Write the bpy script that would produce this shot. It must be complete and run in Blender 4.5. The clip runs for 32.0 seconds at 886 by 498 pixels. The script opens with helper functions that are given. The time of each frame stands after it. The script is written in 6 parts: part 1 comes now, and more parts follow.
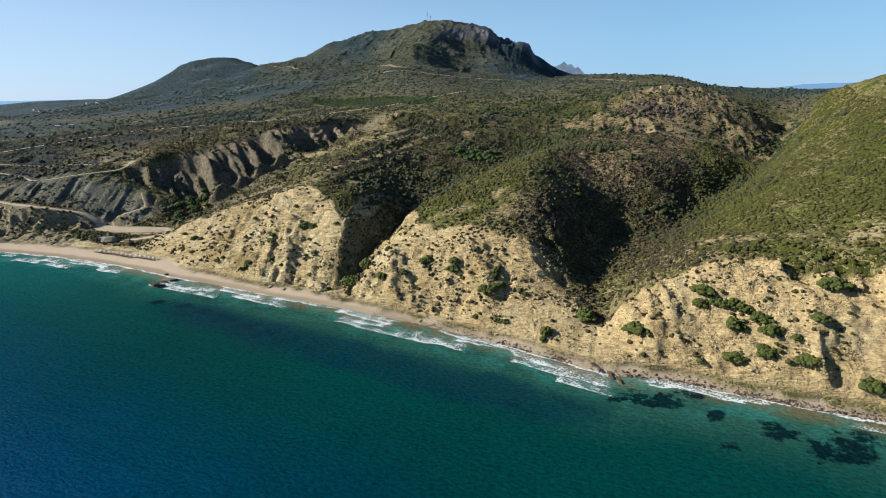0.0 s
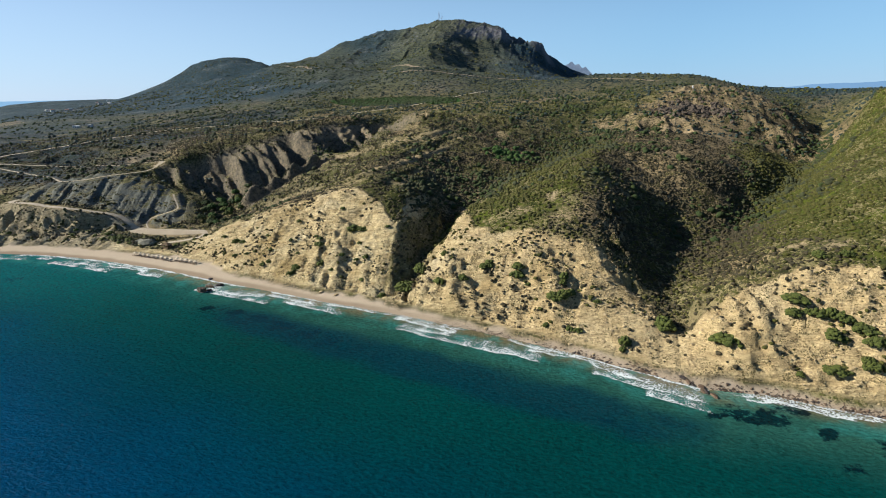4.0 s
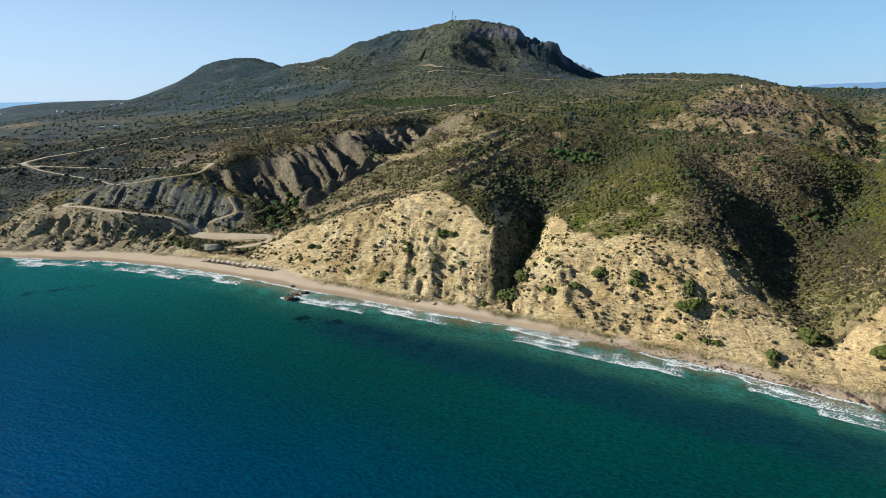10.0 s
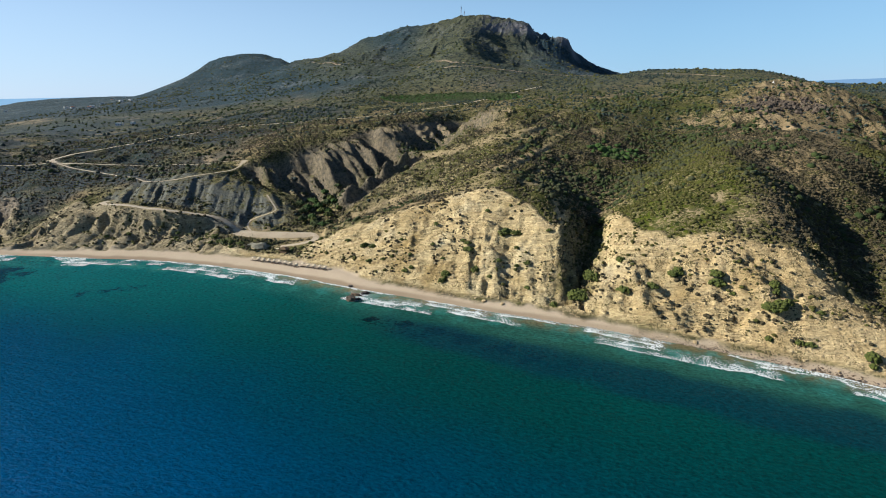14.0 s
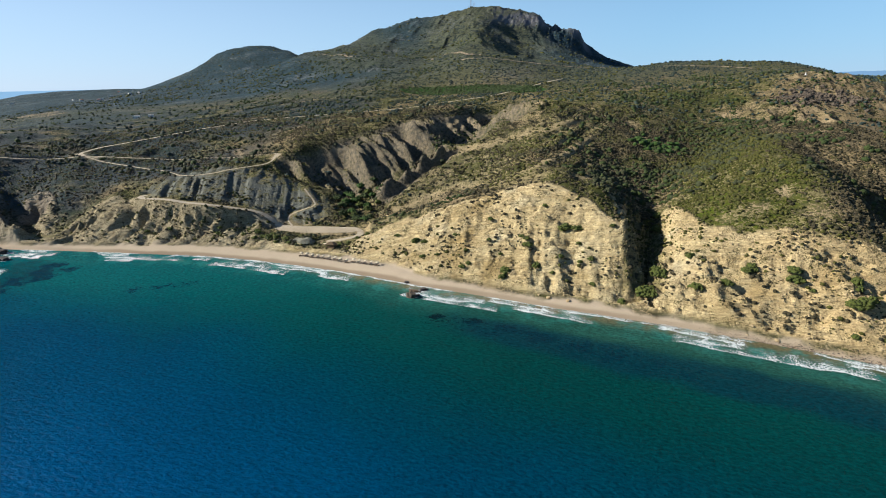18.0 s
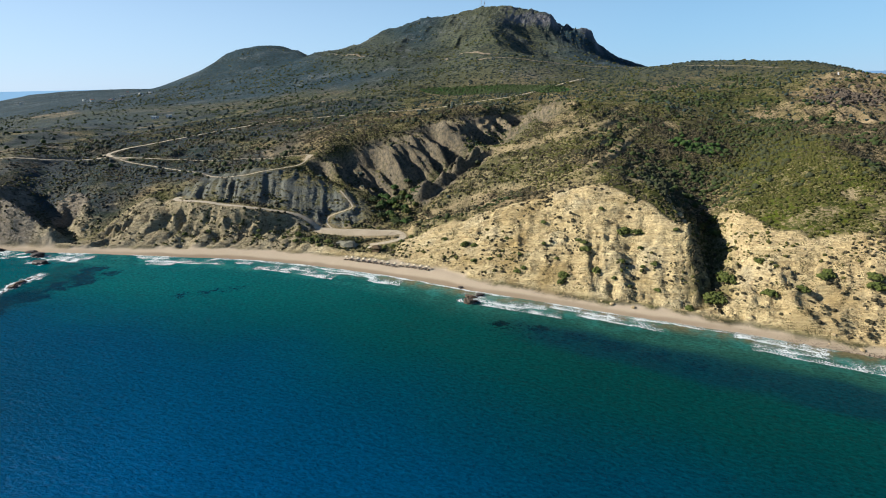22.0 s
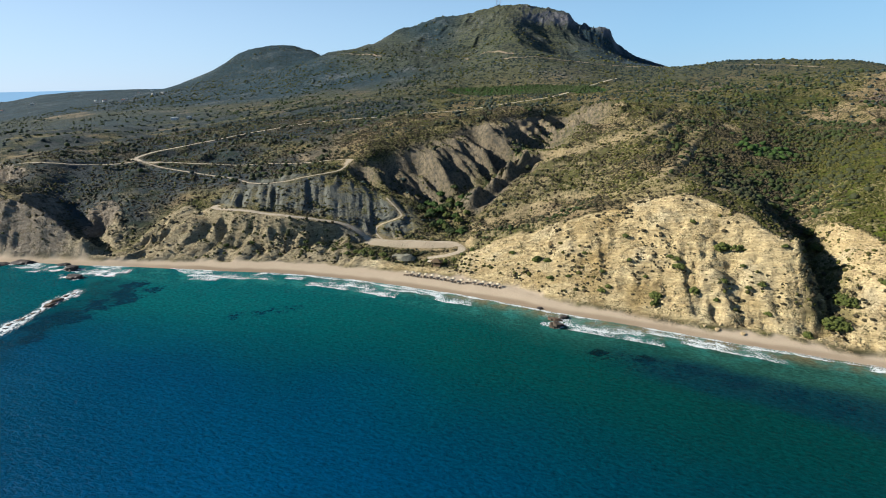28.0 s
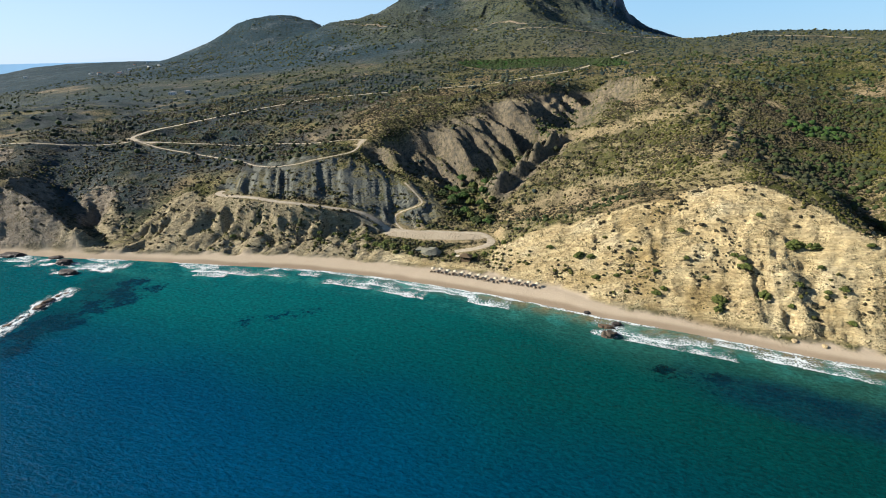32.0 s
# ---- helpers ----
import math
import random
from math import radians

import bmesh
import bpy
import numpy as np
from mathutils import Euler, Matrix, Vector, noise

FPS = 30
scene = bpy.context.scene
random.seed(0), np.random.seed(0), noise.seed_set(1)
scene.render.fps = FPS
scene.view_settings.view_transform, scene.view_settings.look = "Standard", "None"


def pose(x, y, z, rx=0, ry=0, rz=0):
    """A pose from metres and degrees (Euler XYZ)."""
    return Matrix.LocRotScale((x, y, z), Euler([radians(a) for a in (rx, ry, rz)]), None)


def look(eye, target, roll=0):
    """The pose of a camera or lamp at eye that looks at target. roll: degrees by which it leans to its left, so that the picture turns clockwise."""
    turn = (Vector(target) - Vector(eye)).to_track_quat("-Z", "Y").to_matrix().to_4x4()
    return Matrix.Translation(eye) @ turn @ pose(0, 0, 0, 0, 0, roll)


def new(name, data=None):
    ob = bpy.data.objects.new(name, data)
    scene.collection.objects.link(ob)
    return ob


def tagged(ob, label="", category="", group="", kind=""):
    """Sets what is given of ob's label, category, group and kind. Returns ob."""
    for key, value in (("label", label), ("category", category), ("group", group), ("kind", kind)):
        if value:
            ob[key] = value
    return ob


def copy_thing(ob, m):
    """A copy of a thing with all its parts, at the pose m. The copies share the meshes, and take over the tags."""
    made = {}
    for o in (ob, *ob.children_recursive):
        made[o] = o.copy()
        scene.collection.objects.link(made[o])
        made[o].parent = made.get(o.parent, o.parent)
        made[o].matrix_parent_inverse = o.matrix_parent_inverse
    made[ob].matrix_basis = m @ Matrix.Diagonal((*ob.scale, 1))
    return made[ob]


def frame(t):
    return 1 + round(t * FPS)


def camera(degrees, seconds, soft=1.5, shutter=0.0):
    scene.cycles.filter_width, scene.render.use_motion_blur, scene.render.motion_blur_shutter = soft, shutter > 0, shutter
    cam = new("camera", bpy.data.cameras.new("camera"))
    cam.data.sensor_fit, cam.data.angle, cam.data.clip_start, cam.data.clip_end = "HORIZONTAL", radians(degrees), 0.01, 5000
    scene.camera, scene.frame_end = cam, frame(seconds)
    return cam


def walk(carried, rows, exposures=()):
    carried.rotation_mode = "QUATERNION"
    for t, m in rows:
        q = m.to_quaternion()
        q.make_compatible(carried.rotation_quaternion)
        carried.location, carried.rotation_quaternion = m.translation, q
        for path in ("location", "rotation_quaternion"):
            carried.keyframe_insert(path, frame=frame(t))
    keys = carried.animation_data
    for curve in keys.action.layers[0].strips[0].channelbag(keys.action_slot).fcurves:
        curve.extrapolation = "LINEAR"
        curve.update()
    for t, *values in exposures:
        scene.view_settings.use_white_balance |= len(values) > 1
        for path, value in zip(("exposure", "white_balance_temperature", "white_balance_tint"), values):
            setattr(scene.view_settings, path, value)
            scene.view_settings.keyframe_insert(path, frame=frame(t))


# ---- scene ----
cam = camera(80.0, 32.0, soft=1.0)
PATH = [
    (0, (7.7, 2.53, 97.88), (-22.96, 93.23, 69.01), -0.91),
    (1, (1.45, 3.12, 97.81), (-29.46, 93.74, 68.94), -0.91),
    (2, (-5.45, 3.35, 97.76), (-36.53, 93.91, 68.89), -0.92),
    (3, (-12.88, 3.31, 97.71), (-44.07, 93.83, 68.84), -0.93),
    (4, (-20.73, 3.06, 97.66), (-51.98, 93.57, 68.82), -0.93),
    (5, (-28.89, 2.65, 97.63), (-60.15, 93.16, 68.81), -0.94),
    (6, (-37.26, 2.09, 97.61), (-68.5, 92.61, 68.8), -0.95),
    (7, (-45.75, 1.41, 97.6), (-76.95, 91.96, 68.81), -0.95),
    (8, (-54.27, 0.63, 97.59), (-85.42, 91.2, 68.83), -0.96),
    (9, (-62.77, -0.25, 97.59), (-93.86, 90.34, 68.85), -0.97),
    (10, (-71.18, -1.23, 97.61), (-102.21, 89.39, 68.89), -0.97),
    (11, (-79.46, -2.29, 97.63), (-110.44, 88.36, 68.93), -0.98),
    (12, (-87.58, -3.42, 97.66), (-118.51, 87.25, 68.98), -0.99),
    (12.5, (-91.57, -4.01, 97.68), (-122.48, 86.67, 69.01), -0.99),
    (13, (-95.51, -4.61, 97.7), (-126.4, 86.06, 68.98), -0.99),
    (13.5, (-99.41, -5.22, 97.72), (-130.26, 85.38, 68.77), -1.0),
    (14, (-103.25, -5.84, 97.75), (-134.05, 84.65, 68.38), -1.0),
    (14.5, (-107.04, -6.46, 97.78), (-137.8, 83.91, 67.99), -1.0),
    (15, (-110.78, -7.07, 97.81), (-141.51, 83.18, 67.65), -1.01),
    (15.5, (-114.48, -7.68, 97.84), (-145.18, 82.5, 67.44), -1.01),
    (16, (-118.12, -8.28, 97.87), (-148.82, 81.85, 67.3), -1.01),
    (16.5, (-121.73, -8.86, 97.91), (-152.44, 81.25, 67.29), -1.02),
    (17, (-125.29, -9.42, 97.95), (-156.01, 80.68, 67.33), -1.02),
    (18, (-132.29, -10.43, 98.03), (-163.07, 79.65, 67.41), -1.03),
    (19, (-139.16, -11.27, 98.13), (-170.01, 78.79, 67.5), -1.03),
    (20, (-145.92, -11.87, 98.23), (-176.86, 78.16, 67.6), -1.04),
    (21, (-152.61, -12.16, 98.34), (-183.64, 77.83, 67.71), -1.05),
    (22, (-159.24, -12.08, 98.46), (-190.38, 77.88, 67.83), -1.05),
    (23, (-165.84, -11.54, 98.59), (-197.09, 78.37, 67.96), -1.06),
    (24, (-172.41, -10.49, 98.73), (-203.79, 79.38, 68.09), -1.07),
    (25, (-178.98, -8.86, 98.88), (-210.47, 80.97, 68.24), -1.08),
    (26, (-185.51, -6.59, 99.04), (-217.12, 83.2, 68.39), -1.08),
    (27, (-191.99, -3.63, 99.2), (-223.71, 86.12, 68.56), -1.09),
    (28, (-198.36, 0.05, 99.38), (-230.19, 89.76, 68.73), -1.1),
    (29, (-204.56, 4.47, 99.56), (-236.47, 94.15, 68.91), -1.1),
    (30, (-210.48, 9.62, 99.75), (-242.45, 99.27, 69.1), -1.11),
    (30.5, (-213.29, 12.46, 99.85), (-245.27, 102.05, 69.03), -1.11),
    (31, (-215.98, 15.46, 99.95), (-247.85, 104.72, 68.06), -1.12),
    (31.5, (-218.52, 18.63, 100.06), (-250.22, 107.36, 66.56), -1.12),
    (32, (-220.89, 21.93, 100.16), (-252.38, 110.08, 64.98), -1.12),
]
# the picture brightens a little towards the end
walk(cam, [(t, look(eye, target, roll)) for t, eye, target, roll in PATH],
     [(0, 0.85, 6280, 10), (12, 0.88, 6300, 10), (28, 0.94, 6360, 10), (30, 0.96, 6380, 10), (32, 1.04, 6420, 10)])

# ---------------------------------------------------------------- light
SUN_AZ = 106.0       # degrees from +y towards -x
SUN_EL = 29.0
sun_dir = Vector((-math.sin(radians(SUN_AZ)) * math.cos(radians(SUN_EL)),
                  math.cos(radians(SUN_AZ)) * math.cos(radians(SUN_EL)), math.sin(radians(SUN_EL))))
sun = new("sun", bpy.data.lights.new("sun", "SUN"))
sun.data.energy, sun.data.angle, sun.data.color = 5.0, radians(0.5), (1.0, 0.93, 0.82)
sun.matrix_world = look(sun_dir * 2000, (0, 0, 0))

world = bpy.data.worlds.new("sky")
scene.world = world
world.use_nodes = True
wn = world.node_tree.nodes
sky = wn.new("ShaderNodeTexSky")
sky.sky_type, sky.sun_disc = "NISHITA", False
sky.sun_elevation, sky.sun_rotation = radians(SUN_EL), radians(-SUN_AZ)
sky.air_density, sky.dust_density, sky.ozone_density = 1.0, 0.0, 6.0
wn["Background"].inputs["Strength"].default_value = 0.054
haze = wn.new("ShaderNodeMix")          # thin sea haze evens out the sky
haze.data_type = "RGBA"
where = wn.new("ShaderNodeTexCoord")
split = wn.new("ShaderNodeSeparateXYZ")
thin = wn.new("ShaderNodeMapRange")     # the haze lies low
thin.interpolation_type = "SMOOTHSTEP"
thin.inputs["From Min"].default_value, thin.inputs["From Max"].default_value = 0.0, 0.40
thin.inputs["To Min"].default_value, thin.inputs["To Max"].default_value = 0.72, 0.0
world.node_tree.links.new(where.outputs["Generated"], split.inputs["Vector"])
world.node_tree.links.new(split.outputs["Z"], thin.inputs["Value"])
world.node_tree.links.new(thin.outputs["Result"], haze.inputs["Factor"])
glow = wn.new("ShaderNodeVectorMath")   # whiter towards the sun
glow.operation = "DOT_PRODUCT"
glow.inputs[1].default_value = sun_dir
world.node_tree.links.new(where.outputs["Generated"], glow.inputs[0])
white = wn.new("ShaderNodeMapRange")
white.inputs["From Min"].default_value, white.inputs["From Max"].default_value = -0.25, 0.75
world.node_tree.links.new(glow.outputs["Value"], white.inputs["Value"])
tint = wn.new("ShaderNodeMix")
tint.data_type = "RGBA"
tint.inputs["A"].default_value, tint.inputs["B"].default_value = (3.4, 6.4, 9.6, 1), (6.4, 8.4, 11.0, 1)
world.node_tree.links.new(white.outputs["Result"], tint.inputs["Factor"])
world.node_tree.links.new([o for o in tint.outputs if o.type == "RGBA"][0], haze.inputs["B"])
world.node_tree.links.new(sky.outputs["Color"], haze.inputs["A"])
world.node_tree.links.new([o for o in haze.outputs if o.type == "RGBA"][0], wn["Background"].inputs["Color"])

# ---------------------------------------------------------------- noise and lines
def hash2(ix, iy, seed):
    h = (ix.astype(np.int64) * 374761393 + iy.astype(np.int64) * 668265263 + seed * 974634777) & 0xFFFFFFFF
    h = ((h ^ (h >> 13)) * 1274126177) & 0xFFFFFFFF
    return ((h ^ (h >> 16)) & 0xFFFFFF) / float(0xFFFFFF)


def vnoise(x, y, seed=0):
    """Smooth value noise in -1..1."""
    ix, iy = np.floor(x), np.floor(y)
    fx, fy = x - ix, y - iy
    fx, fy = fx * fx * fx * (fx * (fx * 6 - 15) + 10), fy * fy * fy * (fy * (fy * 6 - 15) + 10)
    a, b = hash2(ix, iy, seed), hash2(ix + 1, iy, seed)
    c, d = hash2(ix, iy + 1, seed), hash2(ix + 1, iy + 1, seed)
    return 2 * ((a * (1 - fx) + b * fx) * (1 - fy) + (c * (1 - fx) + d * fx) * fy) - 1


def fbm(x, y, octaves=4, seed=0, gain=0.5):
    out, amp, tot = 0.0, 1.0, 0.0
    for o in range(octaves):
        out = out + amp * vnoise(x * 2 ** o + 17.3 * o, y * 2 ** o - 9.1 * o, seed + o)
        tot, amp = tot + amp, amp * gain
    return out / tot


def ridged(x, y, octaves=3, seed=0, gain=0.5):
    """Sharp crests near 1, broad troughs near 0."""
    out, amp, tot = 0.0, 1.0, 0.0
    for o in range(octaves):
        out = out + amp * (1 - np.abs(vnoise(x * 2 ** o + 5.7 * o, y * 2 ** o + 3.3 * o, seed + o)) * 1.6)
        tot, amp = tot + amp, amp * gain
    return out / tot


def smooth(v, lo, hi):
    u = np.clip((v - lo) / (hi - lo), 0, 1)
    return u * u * (3 - 2 * u)


def resample(line, step):
    line = np.array(line, float)
    out = [line[0]]
    for a, b in zip(line[:-1], line[1:]):
        n = max(1, int(math.ceil(np.linalg.norm(b[:2] - a[:2]) / step)))
        out += [a + (b - a) * k / n for k in range(1, n + 1)]
    return np.array(out)


def line_distance(x, y, line):
    """Distance to a line on the plan, and how far along it (0..1) the nearest place lies."""
    line = np.array([p[:2] for p in line], float)
    best, along = np.full(np.shape(x), 1e9), np.zeros(np.shape(x))
    n = len(line) - 1
    for k in range(n):
        a, d = line[k], line[k + 1] - line[k]
        u = np.clip(((x - a[0]) * d[0] + (y - a[1]) * d[1]) / (d @ d), 0, 1)
        r = np.hypot(x - a[0] - u * d[0], y - a[1] - u * d[1])
        near = r < best
        best, along = np.where(near, r, best), np.where(near, (k + u) / n, along)
    return best, along


# ---------------------------------------------------------------- the plan of the coast
SHORE = [(-4800, 2450), (-2600, 1230), (-1600, 680), (-1100, 400), (-850, 275), (-700, 214), (-620, 190), (-546, 194),
         (-527, 199), (-493, 204), (-459, 211), (-409, 219), (-377, 225), (-344, 228), (-313, 228), (-283, 226), (-255, 223),
         (-227, 218), (-187, 214), (-151, 209), (-114, 206), (-82, 201), (-54, 196), (-29, 190), (-6, 183), (11, 179), (30, 181),
         (57, 177), (90, 174), (140, 168), (300, 120), (800, 0), (2400, -400)]
FOOT = [(-546, 197.4), (-514, 205.3), (-476, 210), (-460, 216.3), (-435, 222), (-387, 233.4), (-353, 237.4), (-326, 238.3), (-307, 238.7), 
        (-273, 239.6), (-243, 233.5), (-222, 224.9), (-201, 223.9), (-186, 221), (-166, 217.6), (-147, 217.5), (-128, 214.7), (-101, 209.1), 
        (-82, 205.3), (-54, 200.3), (-29, 194.3), (-6, 187.3), (11, 183.3), (30, 185.3), (57, 181.3), (90, 178.3), (140, 173.1)]
SX, SY = np.array(SHORE, float).T
BX, BY = np.array(FOOT, float).T


def shore_y(x):
    return np.interp(x, SX, SY)


def foot_y(x):
    return np.maximum(np.interp(x, BX, BY), shore_y(x) + 3)


LINES = []          # (line of x, y, z; spacing)


def form(name, line, step=16.0):
    LINES.append(resample(line, step))


form("waterline near", [(x, y, 0) for x, y in SHORE if -900 < x < 320], 12)
form("waterline far", [(x, y, 0) for x, y in SHORE if x < -800 or x > 130], 120)
form("offshore near", [(x, y - 40, -6) for x, y in SHORE if -900 < x < 320], 25)
form("offshore far", [(x, y - 120, -14) for x, y in SHORE], 200)
form("cliff foot", [(x, y, 3.2) for x, y in FOOT if x < -100] + [(x, y, 2.4) for x, y in FOOT if x > -100], 10)

# western headland and inlet
form("headland rim", [(-720, 250, 36), (-640, 224, 36), (-590, 215, 35), (-556, 213, 33), (-536, 214, 28.5), (-520, 214, 22), (-506, 213, 14), (-494, 212, 5)], 6)
form("headland east wall", [(-552, 228, 24), (-534, 224, 17), (-518, 220, 11), (-504, 218, 6)], 6)
form("headland top", [(-900, 345, 40), (-760, 300, 41), (-660, 268, 41), (-610, 255, 38)], 25)
form("inlet bed", [(-482, 216, 3.5), (-500, 224, 5), (-522, 232, 9), (-545, 240, 17), (-566, 252, 27), (-582, 270, 34)], 8)
form("inlet east bank", [(-486, 226, 8), (-498, 238, 15), (-516, 250, 21), (-540, 268, 29), (-556, 290, 34)], 10)
form("inlet upper", [(-480, 240, 13), (-492, 262, 22), (-510, 285, 30)], 10)

# the grey hill with the bends, and the marl face above the beach valley
form("grey spur", [(-468, 223, 4), (-476, 232, 9), (-466, 240, 15), (-453, 249, 21), (-444, 266, 24.5), (-434, 281, 30), (-421, 296, 34.8),
                   (-408, 315, 36), (-400, 332, 36.5), (-397, 347, 36)], 7)
form("grey toe", [(-432, 263, 25.5), (-408, 264, 24), (-388, 268, 22), (-372, 278, 17.5)], 7)
form("marl rim", [(-397, 347, 36), (-394, 366, 41), (-384, 394, 53), (-368, 428, 60), (-345, 452, 64), (-318, 474, 67.5), (-288, 520, 70), (-270, 570, 72)], 10)
form("marl rim behind", [(-425, 372, 41), (-412, 402, 52), (-398, 444, 59), (-372, 474, 63), (-342, 500, 67)], 16)
form("bend road", [(-446, 262, 25), (-430, 256, 24.5), (-410, 255, 23.5), (-385, 258, 21), (-362, 270, 15.5), (-348, 275, 11), (-337, 275, 8.5),
                   (-322, 282, 7.5), (-306, 292, 7)], 8)
form("bend shoulder", [(-440, 247, 15), (-410, 246, 12), (-385, 247, 9.5), (-360, 256, 8), (-345, 264, 7)], 8)
form("steep track", [(-395, 342, 35), (-372, 334, 28), (-352, 321, 22), (-335, 306, 17), (-345, 294, 13), (-342, 283, 10)], 8)
form("valley floor", [(-306, 252, 4.5), (-295, 262, 5), (-289, 280, 6.5), (-302, 300, 7.5), (-318, 328, 10), (-302, 352, 14), (-286, 395, 25),
                      (-273, 440, 37), (-264, 490, 50), (-258, 545, 63)], 9)
form("beach bank", [(-348, 256, 7.8), (-335, 255, 8), (-322, 254, 7.8), (-311, 254, 7)], 6)
form("beach bank end", [(-307, 249, 4.5), (-306, 257, 5), (-304, 266, 5.5)], 5)
form("marl toe", [(-352, 347, 20), (-374, 374, 33), (-338, 382, 33), (-320, 420, 45), (-300, 452, 56)], 12)

# main cliff and the ridge behind it
form("main rim", [(-276, 272, 10), (-262, 273, 16), (-239, 275, 25), (-215, 277, 33), (-193, 279, 38.5), (-172, 276, 43.5), (-158, 270, 42), (-145, 260, 37.5), (-136, 252, 33.5), (-130, 246, 31)], 7)
form("main face", [(-240, 256, 14), (-215, 257, 21), (-190, 257, 26), (-167, 249, 25), (-148, 238, 22)], 9)
form("main corner", [(-130, 246, 31), (-127, 236, 22), (-124, 226, 12), (-122, 219, 4)], 6)
form("knob ridge", [(-172, 281, 43.5), (-178, 300, 45), (-184, 340, 49), (-192, 390, 56), (-203, 450, 65), (-212, 504, 72), (-216, 560, 74), (-208, 650, 80)], 14)
form("knob west flank", [(-278, 347, 23), (-252, 390, 39), (-246, 433, 49), (-240, 480, 60), (-240, 520, 66)], 16)
form("knob west low", [(-270, 310, 16), (-236, 310, 27), (-210, 318, 36)], 12)

# first gully and the valley above it
form("gully bed", [(-117, 216, 2.6), (-117.5, 228, 5), (-117.5, 245, 9), (-117, 265, 13.5), (-115, 285, 20), (-112, 305, 25.5), (-105, 340, 32), (-94, 374, 37), (-78, 415, 41.5), (-64, 460, 46.5), (-52, 510, 54), (-50, 560, 62), (-62, 630, 76)], 8)
form("gully west wall", [(-125, 250, 25), (-126, 266, 29.5), (-130, 288, 34), (-137, 330, 38), (-136, 390, 45.5)], 8)
form("gully east bank", [(-110.5, 219, 8), (-111, 236, 15), (-110.5, 255, 21.5), (-109.5, 275, 27), (-107, 296, 30.5), (-95, 318, 37.5), (-84, 340, 43), (-66, 370, 46)], 8)
form("upper west side", [(-112, 433, 48), (-116, 478, 58), (-140, 513, 71), (-102, 554, 69.5), (-150, 560, 75)], 20)

# second spur
form("spur crest", [(-9, 228, 12.5), (-18, 234, 20.5), (-25, 245, 28), (-29, 257, 34.5), (-31, 268, 38.5), (-34, 282, 43.5), (-38, 300, 49), (-43, 322, 51.5), (-48, 345, 52), (-38, 390, 54), (-22, 440, 56), (-8, 490, 59), (4, 530, 62.5)], 8)
form("spur front", [(-98, 235, 21.5), (-80, 238, 26), (-62, 238, 28.5), (-46, 238, 30), (-36, 243, 32)], 9)
form("spur front top", [(-92, 268, 31.5), (-76, 268, 36.5), (-57, 276, 41)], 12)
form("spur west side", [(-84, 300, 39), (-68, 300, 44), (-70, 330, 46)], 12)
form("second gully", [(-2, 190, 2.6), (2, 205, 6.5), (5, 230, 10), (10, 255, 13), (17, 282, 15.5), (26, 308, 18), (46, 345, 22.5), (66, 382, 27), (86, 420, 29.5), (108, 465, 32), (122, 500, 34), (140, 560, 41), (168, 650, 52), (190, 720, 68)], 9)
form("spur east brow", [(-16, 243, 20.5), (-17, 257, 24.5), (-18, 268, 28.5), (-19, 282, 33.5), (-20, 300, 40.5), (-22, 322, 44.5), (-26, 342, 46)], 8)
form("spur east flank", [(-6, 212, 10), (-7, 240, 15), (-6, 262, 19), (-4, 292, 23.5), (2, 316, 25)], 8)
form("side gully", [(26, 308, 18.5), (14, 330, 27), (2, 352, 37.5), (-10, 380, 45.5)], 8)
form("lobe", [(14, 368, 46), (22, 405, 52), (20, 450, 54)], 12)
form("lobe nose", [(28, 358, 39), (42, 362, 31), (58, 395, 35), (78, 450, 41), (84, 520, 46), (82, 557, 52)], 14)
form("brown knob", [(10, 535, 62), (8, 560, 68.5), (13, 586, 76), (32, 620, 87), (57, 668, 97.5), (90, 680, 95), (125, 660, 80), (150, 640, 64)], 14)
form("brown knob side", [(60, 606, 77), (92, 598, 71), (109, 596, 66), (121, 567, 54)], 14)
form("far saddle", [(150, 850, 86), (250, 900, 90), (330, 880, 93), (420, 860, 98)], 40)

# eastern cliff and hill
form("east rim", [(10, 212, 9.5), (20, 212, 19.5), (32, 217, 28), (44, 219, 33), (56, 221, 36.5), (70, 222, 39), (88, 218, 42), (120, 204, 45), (200, 172, 48)], 7)
form("east face", [(18, 198, 10), (32, 199, 14), (46, 197, 14.5), (56, 206, 25.5), (66, 197, 21), (78, 190, 18), (92, 190, 21), (130, 184, 22)], 9)
form("east shelf", [(54, 246, 37.5), (75, 244, 43), (100, 236, 50), (140, 228, 57)], 12)
form("east slope", [(30, 255, 19), (46, 300, 25.5), (72, 340, 31), (100, 380, 44), (128, 430, 62)], 12)
form("east hillside", [(92, 275, 48), (94, 313, 48.5), (129, 318, 58), (150, 377, 79), (165, 430, 93)], 16)
form("east crest", [(170, 290, 72), (192, 360, 94), (205, 430, 112), (240, 470, 118), (330, 560, 116)], 25)
form("east crest north", [(150, 485, 91), (180, 474, 105), (205, 460, 113)], 16)
form("east crest far", [(190, 600, 88), (230, 720, 88)], 30)
form("east beyond", [(400, 300, 110), (700, 500, 110), (900, 900, 90)], 60)

